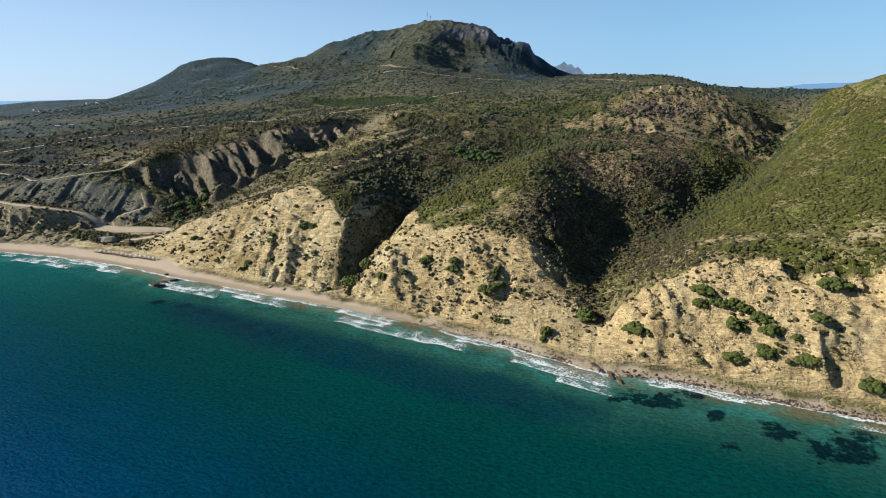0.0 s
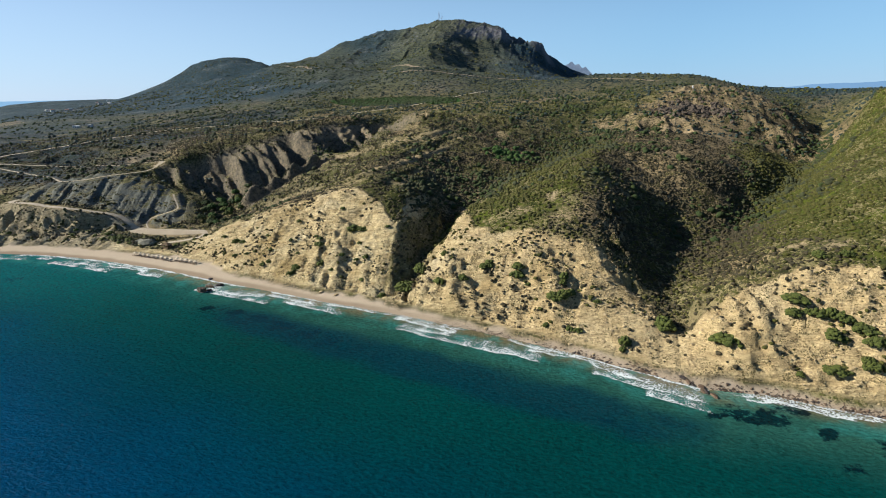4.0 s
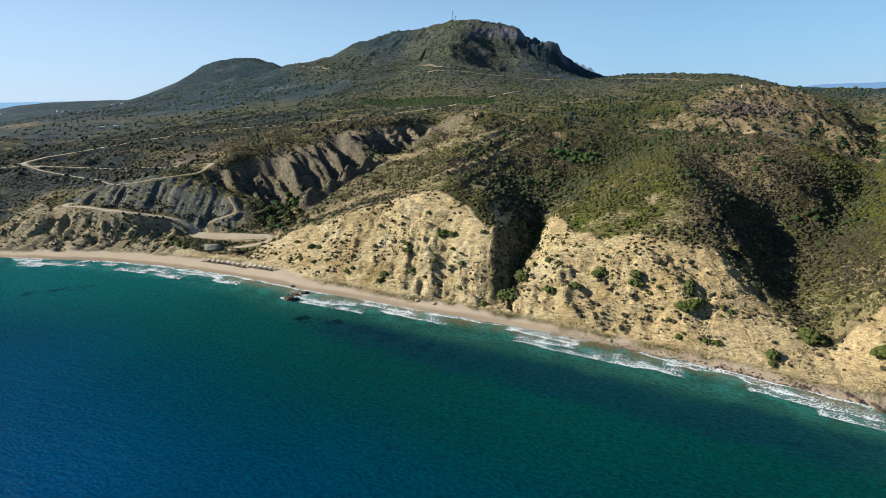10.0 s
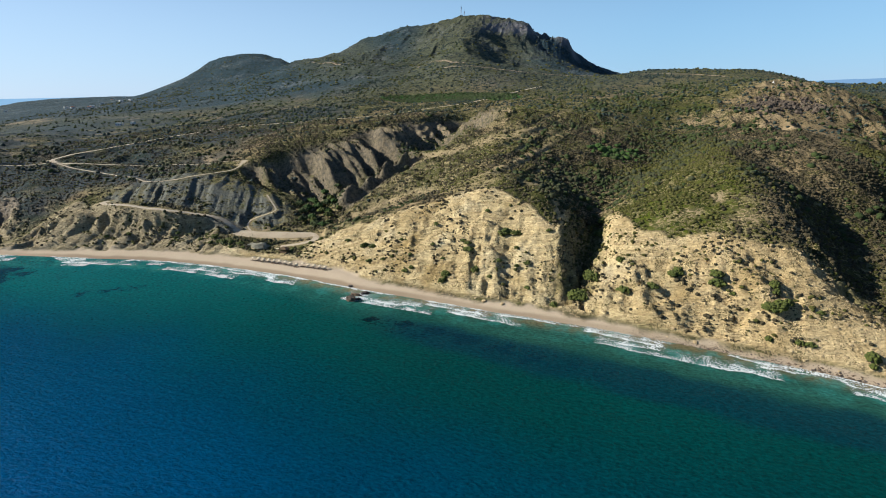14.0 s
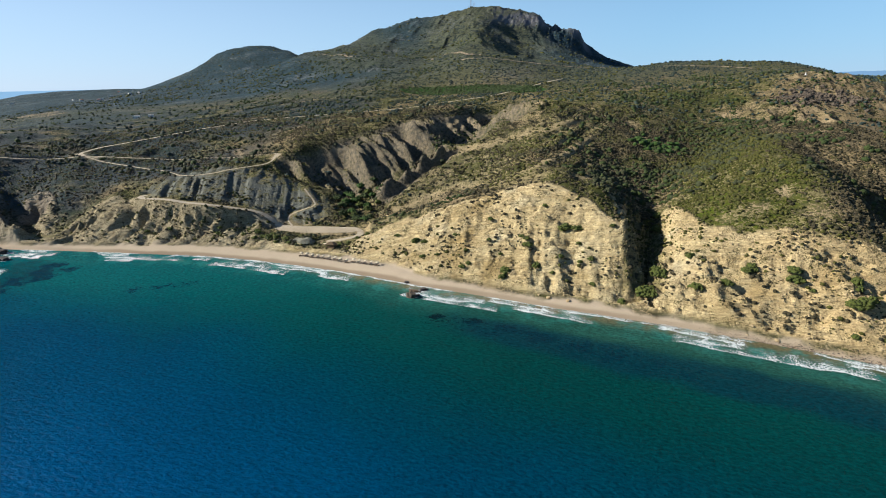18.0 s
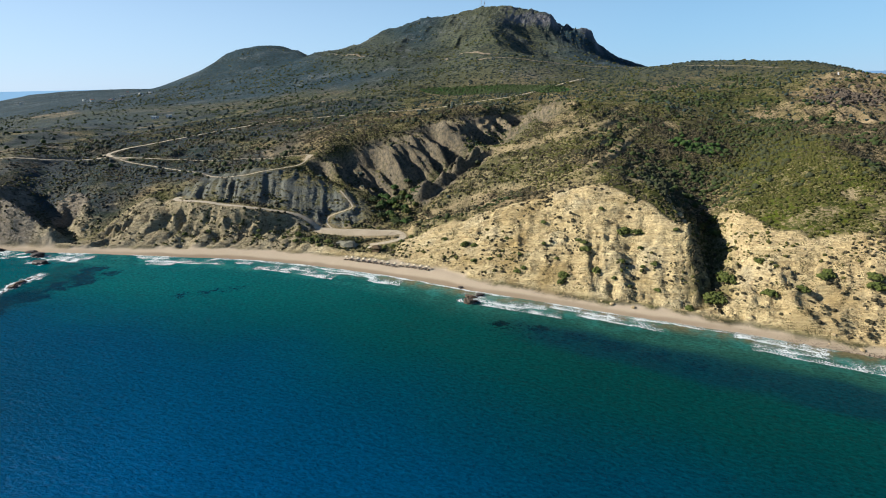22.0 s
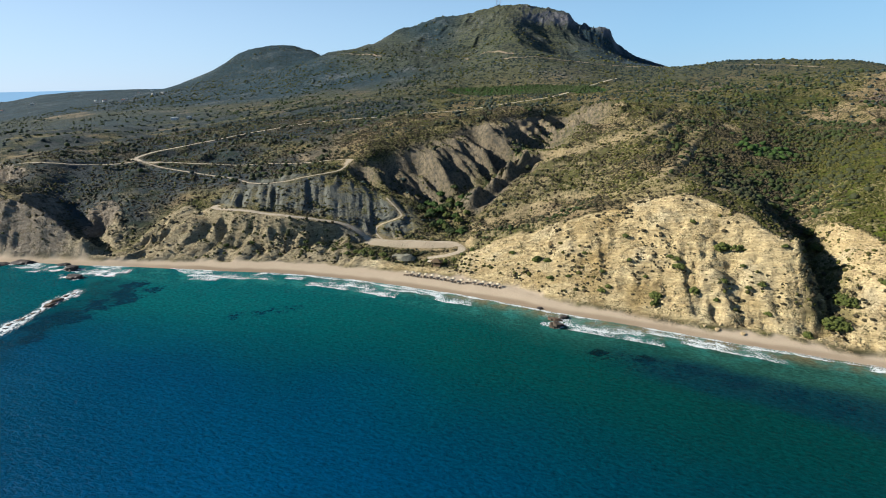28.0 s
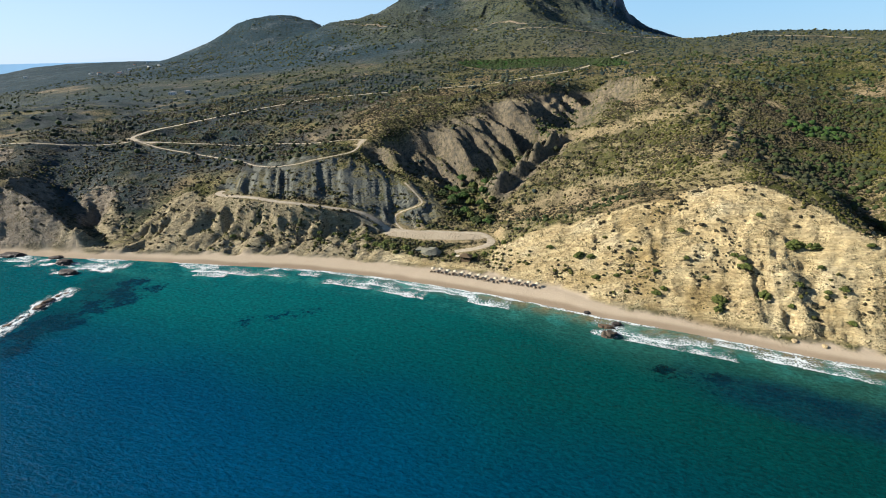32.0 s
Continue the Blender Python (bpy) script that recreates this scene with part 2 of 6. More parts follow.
# plateau
form("plateau road", [(-575, 328, 38), (-520, 372, 44), (-460, 425, 53), (-400, 490, 62), (-324, 581, 72), (-275, 690, 82), (-224, 812, 94)], 30)
form("low road", [(-604, 346, 39.5), (-575, 330, 38), (-520, 325, 35.5), (-480, 314, 33.5), (-450, 303, 33)], 16)
form("plateau shelf", [(-565, 352, 38), (-502, 359, 35.5), (-450, 364, 37.5)], 20)
form("plateau", [(-715, 488, 48), (-807, 597, 52), (-1000, 700, 50), (-1290, 792, 43), (-1700, 1050, 44), (-2100, 1350, 50)], 80)
form("plateau north", [(-560, 560, 62), (-700, 740, 70), (-900, 950, 82), (-1200, 1100, 76)], 70)
form("green field", [(-359, 727, 79), (-450, 760, 81)], 30)

# mountain
form("mountain skirt", [(-224, 812, 94), (-290, 850, 112), (-352, 872, 127), (-392, 927, 134), (-425, 1000, 141)], 40)
form("valley west of dome", [(-450, 740, 86), (-470, 800, 94), (-480, 850, 101), (-500, 950, 115), (-520, 1060, 131), (-540, 1200, 150), (-570, 1330, 172)], 50)
form("west slope", [(-600, 960, 118), (-650, 1080, 141), (-740, 1200, 152), (-837, 1253, 164), (-960, 1340, 172), (-1100, 1480, 175)], 60)
form("mountain crest", [(-1000, 1490, 184), (-919, 1500, 203), (-862, 1540, 245), (-770, 1600, 273), (-690, 1690, 292), (-632, 1771, 309), (-590, 1720, 305), (-540, 1655, 301), (-500, 1668, 298), (-450, 1685, 290), (-420, 1684, 282), (-396, 1680, 272), (-366, 1688, 240), (-346, 1690, 230), (-330, 1690, 237), (-312, 1690, 243), (-294, 1690, 241), (-278, 1692, 226), (-264, 1694, 176), (-200, 1760, 146), (-139, 1800, 129)], 20)
form("mountain rib", [(-540, 1655, 301), (-528, 1560, 272), (-514, 1450, 236), (-490, 1320, 206), (-464, 1200, 194), (-440, 1100, 166), (-425, 1000, 141)], 50)
form("east bowl", [(-452, 1600, 250), (-425, 1500, 196), (-398, 1380, 172), (-372, 1240, 152), (-350, 1100, 135)], 50)
form("east bowl floor", [(-330, 1600, 190), (-305, 1480, 168), (-280, 1300, 145)], 50)
form("slope below west crest", [(-640, 1500, 232), (-720, 1450, 212), (-820, 1420, 200)], 60)
form("mountain east foot", [(-160, 1000, 109), (-150, 1200, 111), (-180, 1400, 123), (-235, 1560, 141), (-258, 1660, 156)], 40)
form("notch", [(-1090, 1400, 150), (-1100, 1490, 158), (-1125, 1600, 152), (-1150, 1720, 150)], 40)
form("mountain back", [(-1000, 2000, 150), (-600, 2300, 160), (-250, 2200, 100)], 80)
form("north shore", [(-1400, 3000, 10), (-600, 3200, 10), (200, 2400, 10), (700, 1800, 10)], 150)
form("west hill", [(-1100, 1490, 162), (-1152, 1560, 178), (-1207, 1590, 195), (-1262, 1600, 213), (-1310, 1596, 219), (-1363, 1580, 217), (-1415, 1560, 207), (-1454, 1530, 184), (-1504, 1500, 152), (-1537, 1470, 128), (-1573, 1440, 111), (-1640, 1400, 86)], 30)
form("west hill south side", [(-1180, 1440, 150), (-1290, 1420, 150), (-1400, 1380, 128), (-1500, 1330, 88)], 50)
form("west hill back", [(-1500, 1900, 110), (-1800, 1700, 70)], 80)
form("far cape", [(-1900, 1750, 76), (-2300, 1840, 80), (-2700, 1900, 74), (-3000, 1960, 62), (-3250, 1950, 20)], 80)
form("far cape foot", [(-2300, 1500, 40), (-2900, 1650, 30), (-3500, 2000, -6), (-3300, 2500, -8), (-2400, 2700, 10)], 120)
form("hill beyond valley", [(-160, 960, 108), (-80, 900, 115), (-10, 878, 118), (60, 840, 112), (90, 800, 104)], 30)
form("hill beyond front", [(-150, 760, 94), (-60, 740, 94), (7, 770, 101)], 30)
form("valley head", [(-70, 620, 76), (-110, 690, 84), (-160, 740, 90)], 25)


def build_surface():
    pts = np.concatenate(LINES)
    _, keep = np.unique(np.round(pts[:, :2] / 1.5), axis=0, return_index=True)
    pts = pts[np.sort(keep)]
    k = pts[:, :2] / 100.0
    soft = 0.02 + 0.0
    d = np.sqrt(((k[:, None] - k[None]) ** 2).sum(-1) + soft ** 2)
    n = len(pts)
    a = np.zeros((n + 3, n + 3))
    a[:n, :n] = d - 0.004 * np.eye(n)
    a[:n, n], a[:n, n + 1:] = 1, k
    a[n, :n], a[n + 1:, :n] = 1, k.T
    w = np.linalg.solve(a, np.concatenate([pts[:, 2], np.zeros(3)]))
    return k.astype(np.float32), w, soft


KNOTS, WEIGHTS, SOFT = build_surface()


def base_height(x, y):
    shape = np.shape(x)
    q = np.stack([np.ravel(x), np.ravel(y)], -1).astype(np.float32) / 100.0
    out = np.empty(len(q))
    n = len(KNOTS)
    w = WEIGHTS[:n].astype(np.float32)
    for s in range(0, len(q), 20000):
        c = q[s:s + 20000]
        d2 = (c * c).sum(1)[:, None] + (KNOTS * KNOTS).sum(1)[None] - 2 * c @ KNOTS.T
        out[s:s + 20000] = np.sqrt(np.maximum(d2, 0) + SOFT ** 2) @ w + WEIGHTS[n] + c @ WEIGHTS[n + 1:]
    return out.reshape(shape)


def spaced(stops):
    """Grid lines: stops of (place, spacing there)."""
    out, v = [stops[0][0]], stops[0][0]
    places, steps = zip(*stops)
    while v < stops[-1][0]:
        v += float(np.interp(v, places, steps))
        out.append(v)
    return np.array(out)


GX = spaced([(-4700, 120), (-2000, 40), (-1300, 18), (-800, 5), (-600, 1.7), (-560, 1.35), (-300, 1.3), (-280, 0.95), (110, 0.95), (120, 1.35), (160, 2), (300, 8), (700, 30), (2400, 120)])
GY = spaced([(120, 10), (165, 2), (178, 0.8), (282, 0.8), (300, 1.1), (340, 1.35), (480, 1.7), (620, 3), (900, 6), (1300, 6.5), (1780, 7), (2000, 20), (3000, 60), (4700, 120)])
XX, YY = np.meshgrid(GX, GY)
Z0 = base_height(XX, YY)

S = YY - shore_y(XX)                 # how far inland
BACK = YY - foot_y(XX)
gy, gx = np.gradient(Z0, GY, GX)
SLOPE0 = np.hypot(gx, gy)

MARL_RIM = [(-398, 352), (-396, 369), (-384, 394), (-368, 428), (-345, 453), (-318, 474), (-288, 520)]
rim_d = line_distance(XX, YY, MARL_RIM)[0]
rim_side = (XX + 398) * 0.815 - (YY - 352) * 0.58          # positive towards the valley
marl = smooth(rim_side, -6, 6) * smooth(rim_d, 95, 60) * smooth(YY, 335, 352)
grey = smooth(line_distance(XX, YY, [(-428, 283), (-405, 300), (-372, 305), (-350, 295)])[0], 34, 22) * smooth(YY, 262, 268)
coast = smooth(BACK, 0, 4) * smooth(S, 110, 70) * smooth(XX, -720, -660)
steep = smooth(SLOPE0, 0.48, 0.75)
cliff = coast * steep

# relief
near = smooth(YY, 760, 420)
Z = Z0.copy()
warp = 3.0 * fbm(XX / 22, YY / 22, 2, 5)
ribs = ridged((XX + 1.6 * warp + 0.3 * YY) / 24.0, YY / 95.0 + warp / 40, 2, 11, 0.45)
runnels = ridged((XX + 0.6 * warp + 0.2 * YY) / 6.0, YY / 26.0, 2, 23)
bedded = smooth(XX, -160, -195) * smooth(XX, -300, -280)
Z += cliff * (1 - 0.6 * bedded) * ((ribs - 0.47) * 6.2 + (runnels - 0.47) * 4.0 * smooth(fbm(XX / 30, YY / 30, 2, 19), -0.35, 0.3) + (ridged((XX + 0.15 * YY) / 2.7 + 0.25 * warp, YY / 11, 2, 25) - 0.47) * 0.5)
Z += cliff * (fbm(XX / 16, YY / 13, 3, 29) * 1.1 + vnoise(XX / 3.2, YY / 2.6, 26) * 1.0 + vnoise(XX / 1.5, YY / 1.3, 27) * 0.45 + (ridged(XX / 9 + YY / 15, YY / 9 - XX / 22, 3, 33) - 0.47) * 2.2)
# slanting beds stand out as ledges
dip = (Z0 - 0.12 * XX - 0.10 * np.minimum(XX + 190, 0) + 0.05 * YY + 2.0 * fbm(XX / 30, YY / 30, 3, 14)) / 3.1
Z += cliff * (1.9 + 0.9 * bedded) * (smooth(dip - np.floor(dip), 0.0, 0.3) - (dip - np.floor(dip)) - 0.15) * smooth(fbm(XX / 22, YY / 22, 2, 15), -0.45, 0.15)
fine_dip = (Z0 - 0.12 * XX - 0.10 * np.minimum(XX + 190, 0) + 1.0 * fbm(XX / 14, YY / 14, 3, 18)) / 1.15
Z += cliff * 0.75 * (smooth(fine_dip - np.floor(fine_dip), 0.0, 0.35) - (fine_dip - np.floor(fine_dip)) - 0.17)
s_along = XX * 0.58 + YY * 0.815
mribs = ridged((s_along + 0.5 * warp) / 15.0, rim_side / 160.0, 2, 31, 0.5)
Z += marl * smooth(rim_side, 0, 22) * ((mribs - 0.47) * 19.0 + (ridged((s_along + 0.6 * warp) / 7.0, rim_side / 75.0, 2, 37) - 0.47) * 6.0 + (ridged((s_along + 0.4 * warp) / 3.6, rim_side / 16.0, 2, 39) - 0.47) * 1.8)
flank = smooth(line_distance(XX, YY, [(-262, 300), (-246, 340), (-235, 400), (-228, 470), (-226, 510)])[0] + 8 * fbm(XX / 25, YY / 25, 2, 38), 44, 22)
# a marl rib beside the valley, steep on its eastern side
RIB = [(-304, 330), (-292, 350), (-282, 372), (-272, 398), (-266, 425)]
rib_d, rib_u = line_distance(XX, YY, RIB)
rib_east = (XX + 304) * 0.93 - (YY - 330) * 0.37
Z += 15.0 * np.where(rib_east > 0, smooth(rib_d, 7, 0), smooth(rib_d, 20, 0)) * smooth(rib_u, 0, 0.15) * smooth(rib_u, 1, 0.75) * (0.75 + 0.4 * vnoise(rib_u * 11, rib_u * 0, 44))
Z += flank * ((ridged((YY + 0.35 * XX + warp) / 17.0, XX / 70.0, 3, 35) - 0.47) * 7.5 + (ridged((YY + 0.3 * XX) / 6.0, XX / 18.0, 2, 36) - 0.47) * 2.4)
g_along = XX * 0.87 + YY * 0.5
g_down = XX * 0.5 - YY * 0.87
Z += grey * ((ridged((g_along + 0.4 * warp) / 10.5, g_down / 120.0, 3, 41, 0.6) - 0.55) * 2.6 + (ridged((g_along + 0.3 * warp) / 4.0, g_down / 50.0, 2, 43) - 0.5) * 1.5)
seaward = smooth(XX, -485, -470) * smooth(XX, -322, -340) * smooth(BACK, 0, 4) * smooth(YY, 268, 256)
Z += seaward * (fbm(XX / 12, YY / 12, 3, 47) * 1.6 + (ridged((XX + 1.2 * warp - 0.25 * YY) / 9.5, YY / 45.0, 3, 45, 0.6) - 0.47) * 2.8 + (ridged((XX + 0.4 * warp) / 3.6, YY / 18.0, 2, 46) - 0.47) * 1.4)
rough = (1 - cliff) * smooth(BACK, 3, 14)
Z += rough * near * (fbm(XX / 34, YY / 34, 4, 51) * 1.3 + (ridged(XX / 75 + 0.4 * fbm(XX / 60, YY / 60, 2, 53), YY / 95, 3, 55) - 0.47) * 3.0 * smooth(BACK, 60, 140) * (1 - marl) * (1 - grey)
                     + fbm(XX / 11, YY / 11, 3, 57) * 0.9 + (ridged(XX / 26 + 0.3 * fbm(XX / 30, YY / 30, 2, 54), YY / 34, 2, 59) - 0.47) * 1.6 * smooth(BACK, 25, 60) * (1 - grey))
knoll = smooth(line_distance(XX, YY, [(5, 550), (25, 600), (58, 665), (125, 660), (122, 570)])[0], 60, 30)
Z += knoll * ((ridged(XX / 24 + 0.3 * warp / 3, YY / 30, 3, 73) - 0.6) * 5.0 + (ridged(XX / 9, YY / 11, 2, 74) - 0.5) * 1.6)
far = smooth(YY, 520, 1000)
Z += far * (ridged(XX / 170 + 0.3 * fbm(XX / 90, YY / 90, 2, 63), YY / 230, 4, 61) - 0.47) * 11 * smooth(YY, 800, 1100) * smooth(Z0, 88, 125) * (1 - 0.6 * smooth(Z0, 220, 270)) + far * fbm(XX / 60, YY / 60, 4, 67) * 2.2
rills = ridged((XX + 0.35 * YY) / 58.0 + 0.5 * fbm(XX / 80, YY / 80, 2, 64), YY / 190.0, 3, 65)
Z += smooth(YY, 820, 1050) * smooth(Z0, 95, 130) * ((rills - 0.47) * 4.5 + (ridged((XX + 0.2 * YY) / 23.0, YY / 60.0, 2, 66) - 0.47) * 2.0 + fbm(XX / 13, YY / 13, 2, 68) * 1.1)
shelf = (Z0 - 0.30 * XX + 3.0 * fbm(XX / 40, YY / 40, 3, 141)) / 7.0
ridge_side = smooth(XX, -306, -285) * smooth(XX, -135, -160) * smooth(YY, 275, 290) * smooth(YY, 540, 490) * (1 - cliff)
Z += ridge_side * (2.6 * (smooth(shelf - np.floor(shelf), 0.0, 0.4) - (shelf - np.floor(shelf)) - 0.2) + 1.4 * vnoise(XX / 5, YY / 5, 145) * smooth(fbm(XX / 20, YY / 20, 2, 146), -0.1, 0.3))
crag = smooth(Z0, 190, 250) * smooth(YY, 1250, 1500)
Z += crag * (ridged(XX / 34, YY / 60, 4, 71) - 0.6) * (6 + 12 * smooth(XX, -420, -340))
Z += smooth(BACK, 0, 6) * fbm(XX / 2.4, YY / 2.4, 2, 77) * 0.22 * near

# the beach is smooth; under water the ground falls away
width = np.maximum(foot_y(XX) - shore_y(XX), 3)
beach = smooth(BACK, 3.0, -1.0) * smooth(S, -2, 0) * smooth(YY, 420, 300)
u = np.clip(S / width, 0, 1)
zb = 3.0 * (1 - (1 - u) ** 1.6) * np.clip(width / 12, 0.5, 1.0) + 0.12 * fbm(XX / 6, YY / 3, 3, 81)
Z = np.where(S > -2, Z * (1 - beach) + zb * beach, Z)
Z = np.where(S < 0, np.minimum(Z, S * 0.14), np.maximum(Z, 0.05 + 0.0 * S))


def height(x, y):
    """The ground's height by its grid."""
    x, y = np.asarray(x, float), np.asarray(y, float)
    i = np.clip(np.searchsorted(GX, x) - 1, 0, len(GX) - 2)
    j = np.clip(np.searchsorted(GY, y) - 1, 0, len(GY) - 2)
    u, v = (x - GX[i]) / (GX[i + 1] - GX[i]), (y - GY[j]) / (GY[j + 1] - GY[j])
    return (Z[j, i] * (1 - u) + Z[j, i + 1] * u) * (1 - v) + (Z[j + 1, i] * (1 - u) + Z[j + 1, i + 1] * u) * v


def sampled(field, x, y):
    i = np.clip(np.searchsorted(GX, x) - 1, 0, len(GX) - 2)
    j = np.clip(np.searchsorted(GY, y) - 1, 0, len(GY) - 2)
    return field[j, i]


# ---------------------------------------------------------------- roads cut into the ground
ROADS = {
    "bend": ([(-448, 269), (-448, 263), (-440, 259.5), (-427, 258), (-400, 259), (-385, 262), (-370, 270), (-359, 276), (-348, 275), (-337, 274), (-322, 278),
              (-308, 282), (-296, 284), (-287, 280), (-283, 272), (-287, 264), (-299, 258)], 2.3),
    "steep": ([(-352, 320), (-346, 315), (-339, 310), (-333, 304), (-338, 298), (-346, 293), (-344, 284), (-336, 278)], 0.7),
    "upper": ([(-575, 328), (-593, 336), (-596, 364), (-563, 409), (-531, 451), (-490, 489), (-439, 514), (-384, 532), (-353, 550), (-321, 579), (-293, 602),
               (-276, 650), (-262, 700), (-244, 760), (-224, 818)], 1.9),
    "middle": ([(-575, 326), (-540, 333), (-506, 346), (-480, 352), (-443, 361), (-414, 363), (-400, 361)], 0.9),
    "low": ([(-575, 326), (-544, 322), (-488, 317), (-457, 307), (-436, 298), (-421, 299), (-409, 314), (-402, 332), (-399, 347), (-401, 360)], 0.9),
    "west": ([(-575, 326), (-585, 323), (-594, 310), (-606, 280), (-649, 268), (-720, 280), (-850, 340)], 1.3),
    "mountain_a": ([(-410, 918), (-385, 906), (-357, 886), (-313, 888), (-276, 908), (-247, 922)], 3.2),
    "mountain_b": ([(-540, 1130), (-510, 1075), (-473, 1045), (-431, 1018), (-395, 1000)], 3.0),
    "mountain_c": ([(-921, 1300), (-865, 1260), (-800, 1225), (-735, 1190)], 3.8),
    "mountain_d": ([(-240, 925), (-214, 938), (-183, 925), (-154, 905)], 2.6),
    "hill_e": ([(-90, 850), (-35, 817), (-11, 803), (14, 780)], 1.8),
}


def smooth_line(line, step=3.0, rounds=3):
    p = np.array(line, float)
    for _ in range(rounds):
        q = np.empty((2 * len(p) - 2, 2))
        q[0::2], q[1::2] = 0.75 * p[:-1] + 0.25 * p[1:], 0.25 * p[:-1] + 0.75 * p[1:]
        p = np.concatenate([p[:1], q, p[-1:]])
    return resample(p, step)[:, :2]


ROAD_RUNS = {}
for key, (line, half) in ROADS.items():
    run = smooth_line(line)
    h = height(run[:, 0], run[:, 1])
    wide = 16 if key == "upper" else 6
    pad = np.pad(h, wide, mode="edge")
    h = np.convolve(pad, np.ones(2 * wide + 1) / (2 * wide + 1), "valid") + {"upper": 1.8, "middle": 0.9}.get(key, 0.0)
    ROAD_RUNS[key] = (run, h, half)
    box = (XX > run[:, 0].min() - 20) & (XX < run[:, 0].max() + 20) & (YY > run[:, 1].min() - 20) & (YY < run[:, 1].max() + 20)
    bx, by, bz = XX[box], YY[box], Z[box].copy()
    best, hz = np.full(bx.shape, 1e9), np.zeros(bx.shape)
    for (a, b), q in zip(run, h):
        r = np.hypot(bx - a, by - b)
        m = r < best
        best[m], hz[m] = r[m], q
    f = smooth(best, half + (14.0 if key == "upper" else 5.0), half + 0.8)
    if not key.startswith(("mountain", "hill")):          # those show as bare cut banks on the slope
        Z[box] = bz * (1 - f) + hz * f
# the level place where the tracks meet
lev = smooth(line_distance(XX, YY, [(-338, 272), (-322, 271), (-306, 275), (-294, 279)])[0], 9.5, 5.5)
Z = Z * (1 - lev) + (7.3 + 0.1 * fbm(XX / 5, YY / 5, 2, 3)) * lev


# ---------------------------------------------------------------- material helpers
class Nodes:
    """A short way to write a procedural material."""

    def __init__(self, name, rough=0.9):
        self.mat = bpy.data.materials.new(name)
        self.mat.use_nodes = True
        self.tree = self.mat.node_tree
        self.bsdf = self.tree.nodes["Principled BSDF"]
        self.bsdf.inputs["Roughness"].default_value = rough
        self.bsdf.inputs["Specular IOR Level"].default_value = 0.25
        self.geo = self.tree.nodes.new("ShaderNodeNewGeometry")
        self.pos = self.geo.outputs["Position"]

    def put(self, value, socket):
        if isinstance(value, (int, float)):
            socket.default_value = value
        elif isinstance(value, tuple):
            socket.default_value = (*value, 1) if len(value) == 3 and socket.type == "RGBA" else value
        else:
            self.tree.links.new(value, socket)

    def attr(self, name):
        n = self.tree.nodes.new("ShaderNodeAttribute")
        n.attribute_name = name
        return n.outputs["Fac"]

    def scaled(self, v):
        n = self.tree.nodes.new("ShaderNodeVectorMath")
        n.operation = "MULTIPLY"
        self.put(self.pos, n.inputs[0])
        n.inputs[1].default_value = v
        return n.outputs[0]

    def noise(self, scale, detail=3, rough=0.55, vec=None, distort=0.0):
        n = self.tree.nodes.new("ShaderNodeTexNoise")
        n.inputs["Scale"].default_value, n.inputs["Detail"].default_value = scale, detail
        n.inputs["Roughness"].default_value, n.inputs["Distortion"].default_value = rough, distort
        self.put(self.pos if vec is None else vec, n.inputs["Vector"])
        return n.outputs["Fac"]

    def cells(self, scale, vec=None):
        n = self.tree.nodes.new("ShaderNodeTexVoronoi")
        n.inputs["Scale"].default_value = scale
        self.put(self.pos if vec is None else vec, n.inputs["Vector"])
        return n.outputs["Distance"]

    def edges(self, scale, bend):
        """Distance to the borders of cells, bent by a noise."""
        n = self.tree.nodes.new("ShaderNodeTexVoronoi")
        n.feature = "DISTANCE_TO_EDGE"
        n.inputs["Scale"].default_value = scale
        v = self.tree.nodes.new("ShaderNodeVectorMath")
        v.operation = "ADD"
        self.put(self.pos, v.inputs[0]), self.put(bend, v.inputs[1])
        self.put(v.outputs[0], n.inputs["Vector"])
        return n.outputs["Distance"]

    def layered(self, level, along):
        """Coordinates stretched along the beds, with their level upwards."""
        n = self.tree.nodes.new("ShaderNodeSeparateXYZ")
        self.put(self.pos, n.inputs[0])
        v = self.tree.nodes.new("ShaderNodeCombineXYZ")
        self.put(self.math("MULTIPLY", n.outputs["X"], along), v.inputs[0])
        self.put(self.math("MULTIPLY", n.outputs["Y"], along), v.inputs[1])
        self.put(level, v.inputs[2])
        return v.outputs[0]

    def math(self, op, a, b=0.0, clamp=False):
        n = self.tree.nodes.new("ShaderNodeMath")
        n.operation, n.use_clamp = op, clamp
        self.put(a, n.inputs[0]), self.put(b, n.inputs[1])
        return n.outputs[0]

    def step(self, v, lo, hi):
        n = self.tree.nodes.new("ShaderNodeMapRange")
        n.interpolation_type = "SMOOTHSTEP"
        self.put(v, n.inputs["Value"])
        n.inputs["From Min"].default_value, n.inputs["From Max"].default_value = lo, hi
        return n.outputs["Result"]

    def mix(self, fac, a, b):
        n = self.tree.nodes.new("ShaderNodeMix")
        n.data_type = "RGBA"
        self.put(fac, n.inputs["Factor"]), self.put(a, n.inputs["A"]), self.put(b, n.inputs["B"])
        return [o for o in n.outputs if o.type == "RGBA"][0]

    def shade(self, col, v, lo, hi):
        """col times a factor that runs from lo to hi as v runs from 0 to 1."""
        n = self.tree.nodes.new("ShaderNodeMapRange")
        self.put(v, n.inputs["Value"])
        n.inputs["From Min"].default_value, n.inputs["From Max"].default_value = 0.25, 0.75
        n.inputs["To Min"].default_value, n.inputs["To Max"].default_value = lo, hi
        m = self.tree.nodes.new("ShaderNodeVectorMath")
        m.operation = "SCALE"
        self.put(col, m.inputs[0]), self.put(n.outputs["Result"], m.inputs["Scale"])
        return m.outputs[0]

